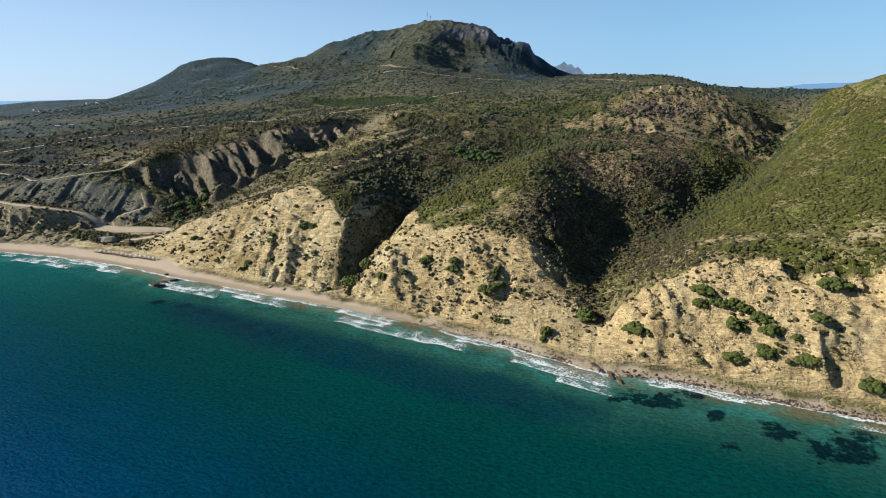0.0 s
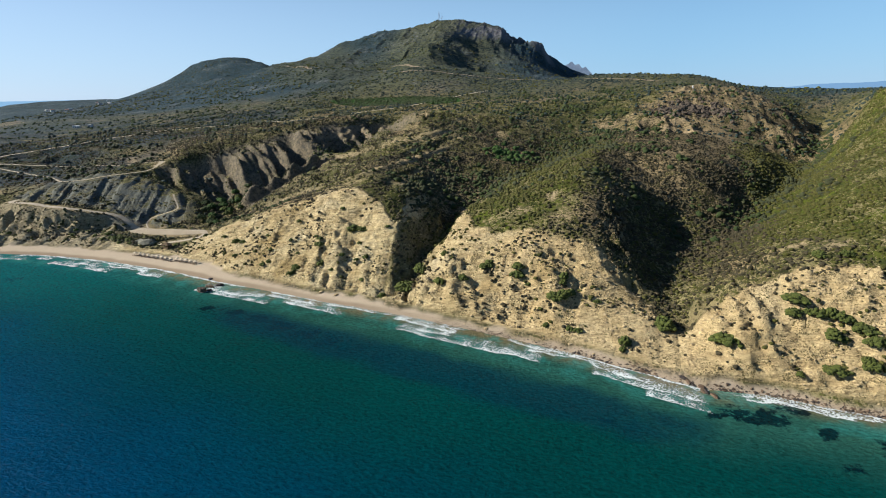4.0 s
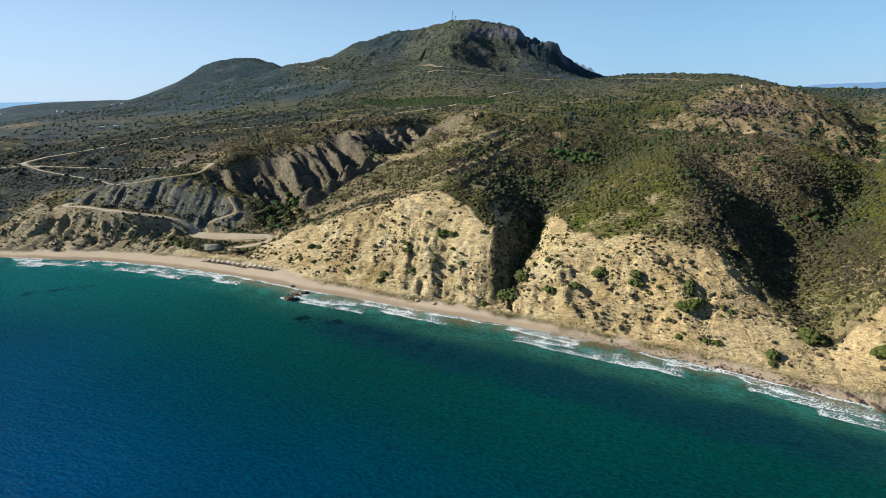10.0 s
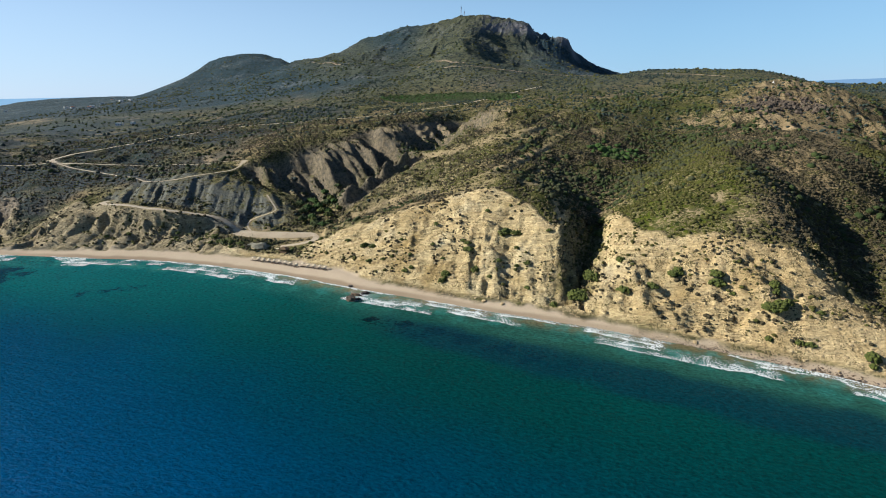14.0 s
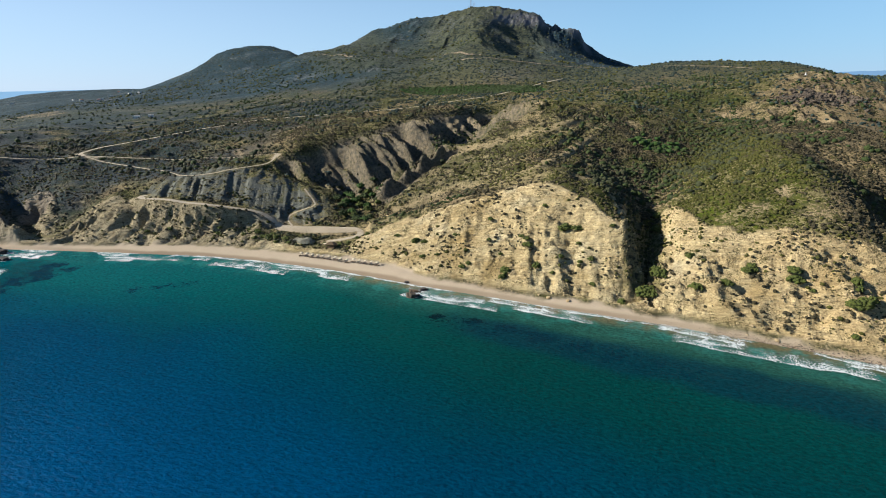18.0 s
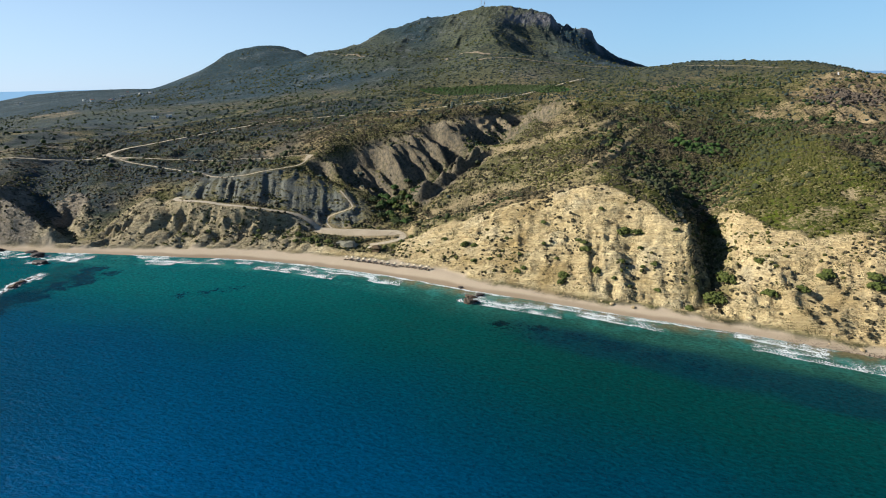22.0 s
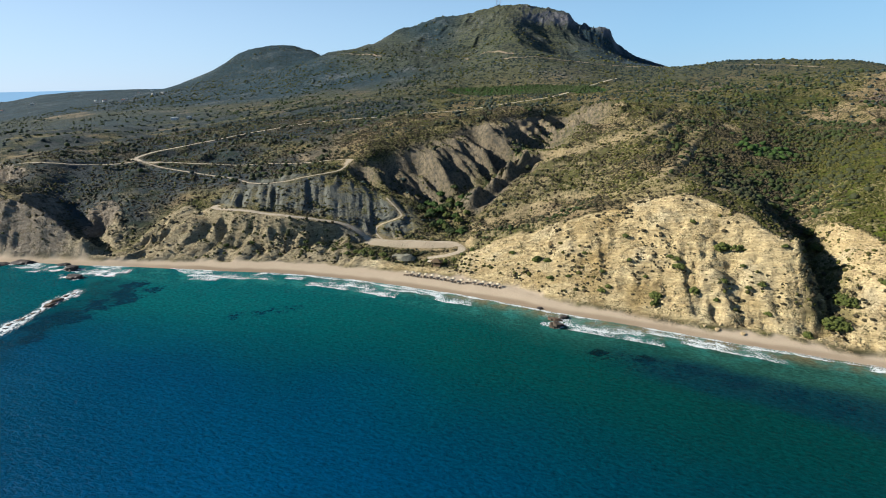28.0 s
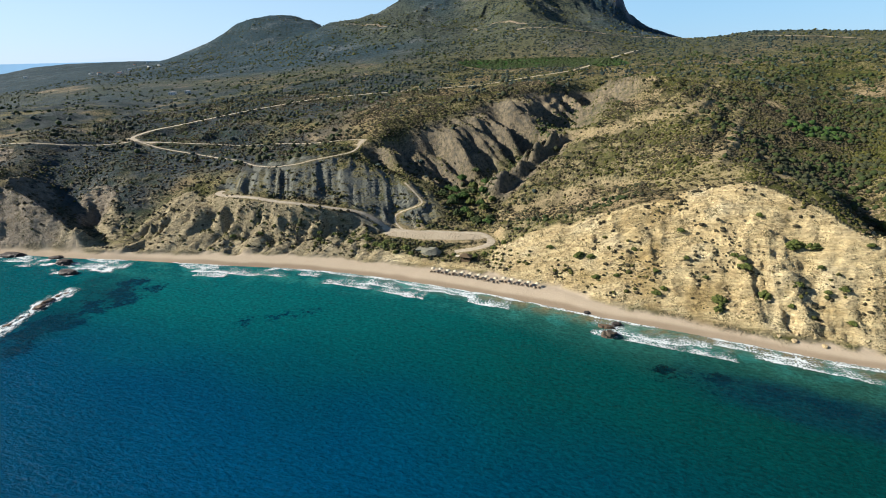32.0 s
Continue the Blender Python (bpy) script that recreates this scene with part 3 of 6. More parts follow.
    def random(self):
        return self.geo.outputs["Random Per Island"]

    def bump(self, height, strength=0.5, distance=0.3):
        n = self.tree.nodes.new("ShaderNodeBump")
        n.inputs["Strength"].default_value, n.inputs["Distance"].default_value = strength, distance
        self.put(height, n.inputs["Height"])
        self.put(n.outputs["Normal"], self.bsdf.inputs["Normal"])

    def done(self, col):
        self.put(col, self.bsdf.inputs["Base Color"])
        return self.mat


def ground_material():
    n = Nodes("coastal_ground", 0.95)
    n.bsdf.inputs["Specular IOR Level"].default_value = 0.1
    big, mid, small, fine = n.noise(0.018, 4), n.noise(0.11, 4), n.noise(0.75, 4, 0.65), n.noise(3.2, 3, 0.6)
    # soil and scrub: round shrubs of two sizes over tan earth, darker on the western plateau and blued there for haze
    green = n.attr("green")
    soil = n.mix(n.step(small, 0.35, 0.65), (0.112, 0.097, 0.040), (0.190, 0.163, 0.080))
    soil = n.mix(n.step(green, 0.3, 0.0), soil, n.mix(small, (0.120, 0.090, 0.046), (0.245, 0.188, 0.105)))
    hazy_west = n.math("MULTIPLY", n.attr("hazy_west"), n.step(n.noise(0.022, 5, 0.6), 0.66, 0.46))
    soil = n.mix(hazy_west, soil, n.mix(mid, (0.062, 0.068, 0.066), (0.022, 0.036, 0.043)))
    soil = n.shade(n.shade(soil, fine, 0.75, 1.2), n.noise(0.07, 4, 0.6), 0.72, 1.3)
    olive = n.mix(green, n.mix(big, (0.060, 0.056, 0.018), (0.042, 0.041, 0.0155)), n.mix(big, (0.070, 0.082, 0.0080), (0.043, 0.057, 0.0070)))
    scrub = n.mix(n.step(n.noise(0.22, 3), 0.45, 0.62), olive, n.mix(green, (0.0290, 0.0285, 0.0137), (0.0290, 0.0390, 0.0070)))
    scrub = n.mix(n.math("MULTIPLY", n.math("MAXIMUM", hazy_west, n.math("MULTIPLY", n.attr("hazy_west"), 0.5)), 0.85), scrub, n.mix(mid, (0.0090, 0.0220, 0.0300), (0.0180, 0.0340, 0.0280)))
    scrub = n.shade(n.shade(scrub, fine, 0.55, 1.45), n.noise(0.09, 4, 0.6), 0.65, 1.4)
    lean = n.math("ADD", n.math("MULTIPLY", n.attr("cover"), 0.70), n.math("MULTIPLY", n.math("SUBTRACT", n.math("ADD", n.math("MULTIPLY", mid, 0.6), n.math("MULTIPLY", n.noise(0.04, 3), 0.4)), 0.5), 1.7))
    dots = n.step(n.math("SUBTRACT", lean, n.cells(0.62)), -0.05, 0.07)
    specks = n.step(n.math("SUBTRACT", n.math("MULTIPLY", lean, 0.85), n.cells(1.5)), -0.04, 0.06)
    cover = n.math("MAXIMUM", dots, specks)
    land = n.mix(cover, soil, scrub)
    # sandstone: thin beds, pits, cracks and dry tufts
    layers = n.layered(n.attr("dip"), 0.07)
    beds = n.noise(0.9, 5, 0.65, layers, 0.3)
    thin_beds = n.noise(2.1, 4, 0.65, layers, 0.3)
    stone = n.mix(n.step(beds, 0.35, 0.68), (0.495, 0.400, 0.216), (0.372, 0.286, 0.144))
    stone = n.mix(n.step(n.noise(0.05, 3), 0.48, 0.70), stone, (0.480, 0.408, 0.250))
    stone = n.mix(n.step(n.noise(0.028, 3), 0.56, 0.72), stone, (0.3028, 0.2245, 0.0986))
    # west bank stone is tan-grey; the headland's shade is put into its colour
    stone = n.mix(n.math("MULTIPLY", n.attr("west"), 0.75), stone, n.mix(n.step(n.attr("west"), 1.05, 1.3), n.mix(mid, (0.275, 0.240, 0.160), (0.172, 0.152, 0.104)), n.mix(mid, (0.255, 0.218, 0.165), (0.160, 0.142, 0.115))))
    stone = n.mix(n.math("MULTIPLY", n.attr("ochre"), 0.55), stone, n.mix(mid, (0.480, 0.362, 0.184), (0.390, 0.282, 0.132)))
    stone = n.shade(n.shade(stone, n.noise(0.6, 4, 0.7), 0.62, 1.42), thin_beds, 0.74, 1.28)
    # thin dark lines along the beds paint in the shade under ledges
    ledge_shade = n.math("MULTIPLY", n.step(n.math("ABSOLUTE", n.math("SUBTRACT", n.noise(1.3, 3, 0.6, layers, 0.4), 0.5)), 0.022, 0.006), n.step(n.noise(0.17, 3), 0.46, 0.56))
    stone = n.mix(n.math("MULTIPLY", ledge_shade, 0.55), stone, (0.150, 0.105, 0.056))
    cracks = n.math("MULTIPLY", n.step(n.edges(0.16, n.noise(0.4, 4)), 0.07, 0.0), n.step(n.noise(0.14, 3), 0.48, 0.6))
    # pits get a dark colour in place of the shade inside them
    pits = n.step(n.noise(1.0, 4, 0.7), 0.56, 0.62)
    rough_patch = n.step(n.noise(0.07, 3), 0.36, 0.6)
    stone = n.mix(n.math("MULTIPLY", n.math("MAXIMUM", n.math("MULTIPLY", pits, rough_patch), n.math("MULTIPLY", cracks, 0.7)), 0.6), stone, (0.165, 0.115, 0.060))
    here = n.math("MULTIPLY", n.math("SUBTRACT", n.noise(0.2, 4), 0.47), 1.5)
    tufts = n.math("MAXIMUM", n.step(n.math("SUBTRACT", n.math("ADD", 0.10, here), n.cells(0.85)), -0.02, 0.03),
                   n.step(n.math("SUBTRACT", n.math("ADD", 0.17, here), n.cells(1.9)), -0.02, 0.03))
    stone = n.mix(n.math("MULTIPLY", tufts, 0.75), stone, n.mix(small, (0.0836, 0.0669, 0.0266), (0.0456, 0.0471, 0.0152)))
    col = n.mix(n.attr("cliff"), land, stone)
    # marl of the bad land and of the grey hill
    marl = n.mix(n.step(n.noise(0.35, 4, 0.65), 0.35, 0.7), (0.178, 0.144, 0.097), (0.062, 0.060, 0.053))
    marl = n.mix(n.math("MULTIPLY", dots, 0.3), marl, scrub)
    col = n.mix(n.math("MULTIPLY", n.attr("marl"), 0.9), col, marl)
    grey = n.mix(n.noise(0.3, 4), (0.165, 0.166, 0.132), (0.078, 0.088, 0.080))
    col = n.mix(n.attr("grey"), col, grey)
    # bare pale patches, green field, mountain rock
    pale = n.mix(mid, (0.350, 0.277, 0.170), (0.262, 0.190, 0.103))
    # far rock and scrub are blued in their colour to stand for haze
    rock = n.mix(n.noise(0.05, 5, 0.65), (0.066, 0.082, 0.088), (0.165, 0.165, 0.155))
    haze_scrub = n.mix(n.noise(0.03, 4), (0.014, 0.034, 0.048), (0.032, 0.058, 0.068))
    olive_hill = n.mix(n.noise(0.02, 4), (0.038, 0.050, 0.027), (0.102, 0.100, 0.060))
    bush = n.mix(n.attr("olive"), haze_scrub, olive_hill)
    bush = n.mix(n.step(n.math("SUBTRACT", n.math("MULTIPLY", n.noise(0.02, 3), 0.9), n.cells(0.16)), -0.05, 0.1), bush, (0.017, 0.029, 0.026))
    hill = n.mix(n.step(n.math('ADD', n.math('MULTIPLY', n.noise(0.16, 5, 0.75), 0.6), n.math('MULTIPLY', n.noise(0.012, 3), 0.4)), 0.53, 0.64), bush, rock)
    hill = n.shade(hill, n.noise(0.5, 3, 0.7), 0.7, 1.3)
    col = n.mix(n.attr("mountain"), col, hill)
    pale = n.mix(n.step(n.attr("pale"), 0.8, 1.0), pale, n.mix(mid, (0.390, 0.330, 0.238), (0.330, 0.275, 0.190)))
    col = n.mix(n.math("MAXIMUM", n.step(n.attr("pale"), 0.8, 1.0), n.math("MULTIPLY", n.math("MULTIPLY", n.attr("pale"), n.step(small, 0.36, 0.54)), n.math("SUBTRACT", 1.0, n.math("MULTIPLY", dots, 0.7)))), col, pale)
    col = n.mix(n.attr("field"), col, n.mix(mid, (0.014, 0.062, 0.008), (0.030, 0.078, 0.014)))
    # the crags share this blue of the far air
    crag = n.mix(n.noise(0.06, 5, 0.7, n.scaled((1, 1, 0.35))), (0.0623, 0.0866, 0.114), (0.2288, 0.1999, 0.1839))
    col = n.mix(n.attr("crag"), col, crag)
    # sand, wet by the water
    sand = n.mix(n.noise(0.25, 4), (0.385, 0.320, 0.232), (0.335, 0.272, 0.192))
    sand = n.shade(sand, fine, 0.9, 1.1)
    wet = n.attr("wet")
    sand = n.mix(n.math("MULTIPLY", wet, 0.75), sand, (0.165, 0.120, 0.078))
    col = n.mix(n.attr("sand"), col, sand)
    broken = n.math("MULTIPLY", n.attr("cliff"), n.math("ADD", n.math("MULTIPLY", n.noise(0.6, 5, 0.72), 1.2), n.math("ADD", n.math("ADD", n.math("MULTIPLY", beds, 1.5), n.math("MULTIPLY", thin_beds, 1.0)), n.math("MULTIPLY", pits, -0.12))))
    relief = n.math("ADD", n.math("ADD", broken, n.math("MULTIPLY", n.noise(0.45, 3, 0.6), 0.7)), n.math("MULTIPLY", n.math("MULTIPLY", cover, n.math("SUBTRACT", 1.0, n.attr("cliff"))), 0.4))
    calm = n.math("SUBTRACT", 1.0, n.math("MULTIPLY", n.attr("sand"), 0.9))
    n.bump(n.math("MULTIPLY", relief, calm), 1.0, 0.95)
    return n.done(col)


def leaf_material(name, a, b, c, scale=2.2):
    n = Nodes(name, 0.85)
    col = n.mix(n.random(), a, b)
    col = n.mix(n.step(n.noise(scale, 4, 0.7), 0.45, 0.68), col, c)
    n.bump(n.noise(scale * 1.6, 4, 0.7), 1.0, 0.5)
    return n.done(col)


def sea_material():
    n = Nodes("sea_water", 0.26)
    n.bsdf.inputs["IOR"].default_value = 1.16
    n.bsdf.inputs["Specular IOR Level"].default_value = 0.05
    d, w = n.attr("depth"), n.attr("weed")
    d_west = n.math("ADD", d, n.math("MULTIPLY", n.attr("west"), 22.0))
    wob = n.math("ADD", d_west, n.math("MULTIPLY", n.math("SUBTRACT", n.noise(0.03, 4), 0.5), 30.0))
    c = n.mix(n.step(d, 1, 12), (0.1444, 0.1254, 0.0646), (0.0228, 0.0912, 0.0684))
    c = n.mix(n.step(wob, 8, 44), c, (0.001, 0.046, 0.042))
    c = n.mix(n.step(wob, 34, 130), c, (0, 0.031, 0.041))
    c = n.mix(n.step(wob, 66, 200), c, (0, 0.0430, 0.1300))
    c = n.mix(n.math("MULTIPLY", n.step(wob, 45, 150), n.step(n.attr("west"), 0.3, 1.3)), c, (0, 0.0342, 0.0714))
    c = n.mix(n.math("MULTIPLY", n.step(n.attr("west"), 0.5, 1.2), n.step(wob, 130, 55)), c, (0.001, 0.066, 0.070))
    # sun glare towards the west is put into the water colour
    c = n.shade(c, n.attr("west"), 0.80, 1.10)
    # far out, hazy sky reflection is painted as a paler blue
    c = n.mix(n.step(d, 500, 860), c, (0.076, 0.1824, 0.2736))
    c = n.mix(n.attr("lagoon"), c, (0, 0.067, 0.0821))
    air = n.math("MULTIPLY", n.math("MULTIPLY", n.step(d, 26, 8), n.step(n.noise(0.11, 4, 0.6), 0.44, 0.62)), 0.55)
    c = n.mix(air, c, (0.0228, 0.152, 0.133))
    c = n.shade(c, n.noise(0.008, 3), 0.85, 1.15)
    weed = n.step(n.math("ADD", w, n.math("MULTIPLY", n.math("SUBTRACT", n.math('ADD', n.math('MULTIPLY', n.noise(0.16, 6, 0.75), 0.6), n.math('MULTIPLY', n.noise(0.5, 4, 0.7), 0.4)), 0.5), 4.4)), 0.5, 0.95)
    c = n.mix(n.math("MULTIPLY", weed, 0.9), c, n.mix(n.step(n.attr("west"), 0.4, 1.0), (0.000, 0.007, 0.012), (0.000, 0.015, 0.034)))
    band = n.step(n.math("ADD", n.attr("band"), n.math("MULTIPLY", n.math("SUBTRACT", n.noise(0.05, 5, 0.65), 0.5), 1.5)), 0.1, 0.9)
    c = n.mix(n.math("MULTIPLY", band, 0.75), c, (0.0015, 0.0228, 0.0365))
    chop = n.noise(0.55, 5, 0.62, n.scaled((1.0, 1.7, 1.0)), 0.3)
    swell = n.noise(0.1, 2, 0.5, n.scaled((0.5, 1.6, 1.0)))
    # light and dark faces of the ripples are also painted into the colour
    c = n.shade(c, chop, 0.55, 1.5)
    n.bump(n.math("ADD", n.math("MULTIPLY", chop, 1.0), n.math("MULTIPLY", swell, 1.4)), 0.8, 0.8)
    return n.done(c)


def mottled(name, a, b, scale=1.0, rough=0.9, depth=0.15, c=None):
    n = Nodes(name, rough)
    col = n.mix(n.step(n.noise(scale, 5, 0.6), 0.3, 0.7), a, b)
    if c:
        col = n.mix(n.step(n.noise(scale * 4, 3, 0.7), 0.55, 0.68), col, c)
    n.bump(n.noise(scale * 3, 4, 0.65), 0.7, depth)
    return n.done(col)


GROUND = ground_material()
SEA = sea_material()
SCRUB = leaf_material("scrub_leaves", (0.076, 0.077, 0.0125), (0.044, 0.050, 0.0095), (0.084, 0.070, 0.021))
DRY_SCRUB = leaf_material("dry_scrub", (0.079, 0.0623, 0.0312), (0.0448, 0.0395, 0.0198), (0.0289, 0.0281, 0.0144))
DARK_LEAF = leaf_material("dark_leaves", (0.026, 0.042, 0.0098), (0.040, 0.057, 0.0130), (0.0165, 0.0275, 0.0080), 1.4)
# plain trees: haze blue is mixed into the leaf colours
PLAIN_LEAF = leaf_material("plain_trees", (0.0190, 0.0350, 0.0310), (0.0340, 0.0500, 0.0370), (0.0140, 0.0250, 0.0255), 0.7)
GREEN_LEAF = leaf_material("green_leaves", (0.040, 0.082, 0.012), (0.028, 0.062, 0.010), (0.018, 0.036, 0.008), 1.6)
BUSH_LEAF = leaf_material("bush_leaves", (0.086, 0.102, 0.018), (0.058, 0.076, 0.015), (0.036, 0.046, 0.012), 1.6)
BARK = mottled("bark", (0.0988, 0.0684, 0.0456), (0.0532, 0.038, 0.0266), 3)
DIRT = mottled("dirt_road", (0.40, 0.345, 0.255), (0.31, 0.262, 0.185), 0.5, 0.95, 0.06, (0.2736, 0.2128, 0.1292))
CUT_BANK = mottled("cut_bank", (0.285, 0.222, 0.150), (0.115, 0.098, 0.066), 0.09, 0.95, 0.2, (0.080, 0.078, 0.050))
SHORE_ROCK = mottled("shore_rock", (0.1307, 0.0851, 0.0524), (0.0585, 0.0426, 0.0296), 0.7, 0.7, 0.25, (0.1961, 0.1436, 0.0912))
OUTCROP = mottled("outcrop_rock", (0.1049, 0.0813, 0.0585), (0.0456, 0.038, 0.0296), 0.5, 0.9, 0.3, (0.1702, 0.1307, 0.0912))
SANDSTONE = mottled("sandstone", (0.420, 0.335, 0.190), (0.300, 0.225, 0.120), 0.9, 0.9, 0.2, (0.1976, 0.1444, 0.0836))
def foam_material():
    n = Nodes("foam", 0.8)
    web = n.math("SUBTRACT", 1.0, n.math("MULTIPLY", n.edges(0.95, n.noise(0.5, 3)), 5.0))
    lace = n.math("ADD", n.math("MULTIPLY", web, 0.35), n.math("MULTIPLY", n.math("SUBTRACT", n.noise(1.5, 5, 0.75), 0.5), 2.0))
    lace = n.math("ADD", lace, n.math("MULTIPLY", n.math("SUBTRACT", n.noise(0.16, 3), 0.47), 1.5))
    n.put(n.math("MULTIPLY", n.step(n.math("ADD", n.math("MULTIPLY", n.attr("foam"), 1.05), lace), 0.34, 1.2), 0.74), n.bsdf.inputs["Alpha"])
    return n.done(n.mix(n.noise(1.5, 3), (0.84, 0.86, 0.85), (0.62, 0.72, 0.72)))


FOAM = foam_material()
DARK_ROCK = mottled("sea_rock", (0.057, 0.0456, 0.038), (0.0266, 0.0228, 0.0213), 0.9, 0.6, 0.3, (0.0988, 0.076, 0.057))
MARL_BLOCK = mottled("marl_block", (0.228, 0.2204, 0.1596), (0.152, 0.1444, 0.1064), 0.6, 0.9, 0.25, (0.076, 0.076, 0.0456))
MAQUIS = leaf_material("maquis_leaves", (0.036, 0.042, 0.0170), (0.052, 0.059, 0.0240), (0.023, 0.028, 0.0130), 1.6)
CANVAS = mottled("canvas", (0.5472, 0.4712, 0.3344), (0.4712, 0.4028, 0.2736), 2.0, 0.85, 0.02)
CUSHION = mottled("lounger_cushion", (0.130, 0.094, 0.064), (0.082, 0.060, 0.043), 4.0, 0.8, 0.01)
WOOD = mottled("weathered_wood", (0.1672, 0.114, 0.0684), (0.0988, 0.0684, 0.0418), 5.0, 0.85, 0.01)
THATCH = mottled("thatch", (0.1216, 0.0836, 0.0456), (0.0684, 0.0494, 0.0304), 4.0, 0.95, 0.05)
WHITE = mottled("whitewash", (0.608, 0.6004, 0.5776), (0.532, 0.5244, 0.5016), 0.4, 0.9, 0.02)
TILE = mottled("roof_tile", (0.2736, 0.1216, 0.0684), (0.1976, 0.0912, 0.0532), 1.5, 0.85, 0.03)
STEEL = mottled("galvanised_steel", (0.228, 0.2356, 0.2508), (0.1672, 0.1748, 0.19), 1.0, 0.5, 0.01)
GLASS_DARK = mottled("dark_opening", (0.0228, 0.0266, 0.0304), (0.0152, 0.019, 0.0228), 1.0, 0.3, 0.0)


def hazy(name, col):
    """Plain far backdrop that glows in the colour of the hazy air instead of being lit."""
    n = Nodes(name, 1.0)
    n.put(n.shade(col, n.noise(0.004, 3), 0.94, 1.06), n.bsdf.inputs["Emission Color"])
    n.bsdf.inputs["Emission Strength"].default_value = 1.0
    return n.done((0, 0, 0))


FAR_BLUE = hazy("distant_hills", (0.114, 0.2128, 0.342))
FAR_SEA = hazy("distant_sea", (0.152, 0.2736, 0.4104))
# far peak: haze is mixed into the stone's base colour
HAZY_LIMESTONE = mottled("hazy_limestone", (0.30, 0.37, 0.47), (0.20, 0.26, 0.35), 0.02, 1.0, 2.0)


# ---------------------------------------------------------------- mesh helpers
def mesh_of(name, co, faces, mats, smooth_faces=True, mat_index=None):
    """A mesh from arrays of places and of faces of one size."""
    me = bpy.data.meshes.new(name)
    faces = np.asarray(faces)
    k = faces.shape[1]
    me.vertices.add(len(co))
    me.vertices.foreach_set("co", np.asarray(co, np.float32).ravel())
    me.loops.add(faces.size)
    me.loops.foreach_set("vertex_index", faces.ravel().astype(np.int32))
    me.polygons.add(len(faces))
    me.polygons.foreach_set("loop_start", np.arange(0, faces.size, k, dtype=np.int32))
    me.polygons.foreach_set("use_smooth", np.full(len(faces), smooth_faces))
    me.update()
    for m in mats:
        me.materials.append(m)
    if mat_index is not None:
        me.polygons.foreach_set("material_index", np.asarray(mat_index, np.int32))
    return me


def grid_faces(nx, ny):
    i = np.arange(nx * ny).reshape(ny, nx)
    return np.stack([i[:-1, :-1], i[:-1, 1:], i[1:, 1:], i[1:, :-1]], -1).reshape(-1, 4)


def sheet(name, xs, ys, zz, mat, fields=()):
    xx, yy = np.meshgrid(xs, ys)
    me = mesh_of(name, np.stack([xx, yy, zz], -1).reshape(-1, 3), grid_faces(len(xs), len(ys)), [mat])
    for key, values in fields:
        me.attributes.new(key, "FLOAT", "POINT").data.foreach_set("value", np.ravel(values).astype(np.float32))
    return new(name, me)


def part(name, bm, material, parent, label="", smooth_faces=False):
    """Links a bmesh as one mesh under a thing or a part."""
    me = bpy.data.meshes.new(name)
    for f in bm.faces:
        f.smooth = smooth_faces
    bm.to_mesh(me)
    bm.free()
    me.materials.append(material)
    ob = new(name, me)
    ob.parent = parent
    return tagged(ob, label) if label else ob


def thing(name, label, category, at=(0, 0, 0), group=""):
    ob = new(name)
    ob.empty_display_size = 0.3
    ob.location = at
    return tagged(ob, label, category, group)


def box(bm, x0, y0, z0, x1, y1, z1, bevel=0.0):
    r = bmesh.ops.create_cube(bm, size=1)
    m = Matrix.Translation(((x0 + x1) / 2, (y0 + y1) / 2, (z0 + z1) / 2)) @ Matrix.Diagonal((x1 - x0, y1 - y0, z1 - z0, 1))
    bmesh.ops.transform(bm, matrix=m, verts=r["verts"])
    if bevel:
        edges = list({e for v in r["verts"] for e in v.link_edges})
        bmesh.ops.bevel(bm, geom=edges, offset=bevel, segments=1, affect="EDGES")


def rod(bm, a, b, r0, r1=None, sides=6):
    a, b = Vector(a), Vector(b)
    q = (b - a).to_track_quat("Z", "Y").to_matrix().to_4x4()
    bmesh.ops.create_cone(bm, cap_ends=True, segments=sides, radius1=r0, radius2=r0 if r1 is None else r1, depth=(b - a).length,
                          matrix=Matrix.Translation((a + b) / 2) @ q)


def ico():
    bm = bmesh.new()
    bmesh.ops.create_icosphere(bm, subdivisions=1, radius=1)
    co = np.array([v.co[:] for v in bm.verts])
    f = np.array([[v.index for v in face.verts] for face in bm.faces])
    bm.free()
    return co, f


ICO_CO, ICO_F = ico()


def clumps(rng, places, radii, flat, jitter=0.28):
    """Many uneven little domes, as arrays."""
    n, k = len(places), len(ICO_CO)
    turn = rng.uniform(0, 2 * math.pi, n)
    c, s = np.cos(turn), np.sin(turn)
    t = ICO_CO[None] * (1 + rng.uniform(-jitter, jitter, (n, k, 1)))
    x = t[..., 0] * c[:, None] - t[..., 1] * s[:, None]
    y = t[..., 0] * s[:, None] + t[..., 1] * c[:, None]
    ax = rng.uniform(0.75, 1.35, n)[:, None]
    co = np.stack([x * ax, y, t[..., 2] * np.asarray(flat).reshape(-1, 1)], -1) * np.asarray(radii)[:, None, None] + places[:, None]
    faces = (ICO_F[None] + (np.arange(n) * k)[:, None, None]).reshape(-1, 3)
    return co.reshape(-1, 3), faces


# ---------------------------------------------------------------- ground and sea
def spots(x, y, places):
    out = np.zeros(np.shape(x))
    for a, b, r in places:
        out = np.maximum(out, smooth(np.hypot(x - a, (y - b) * 1.1) + 0.45 * r * fbm(x / (0.6 * r), y / (0.6 * r), 3, 91), 1.15 * r, 0.3 * r))
    return out


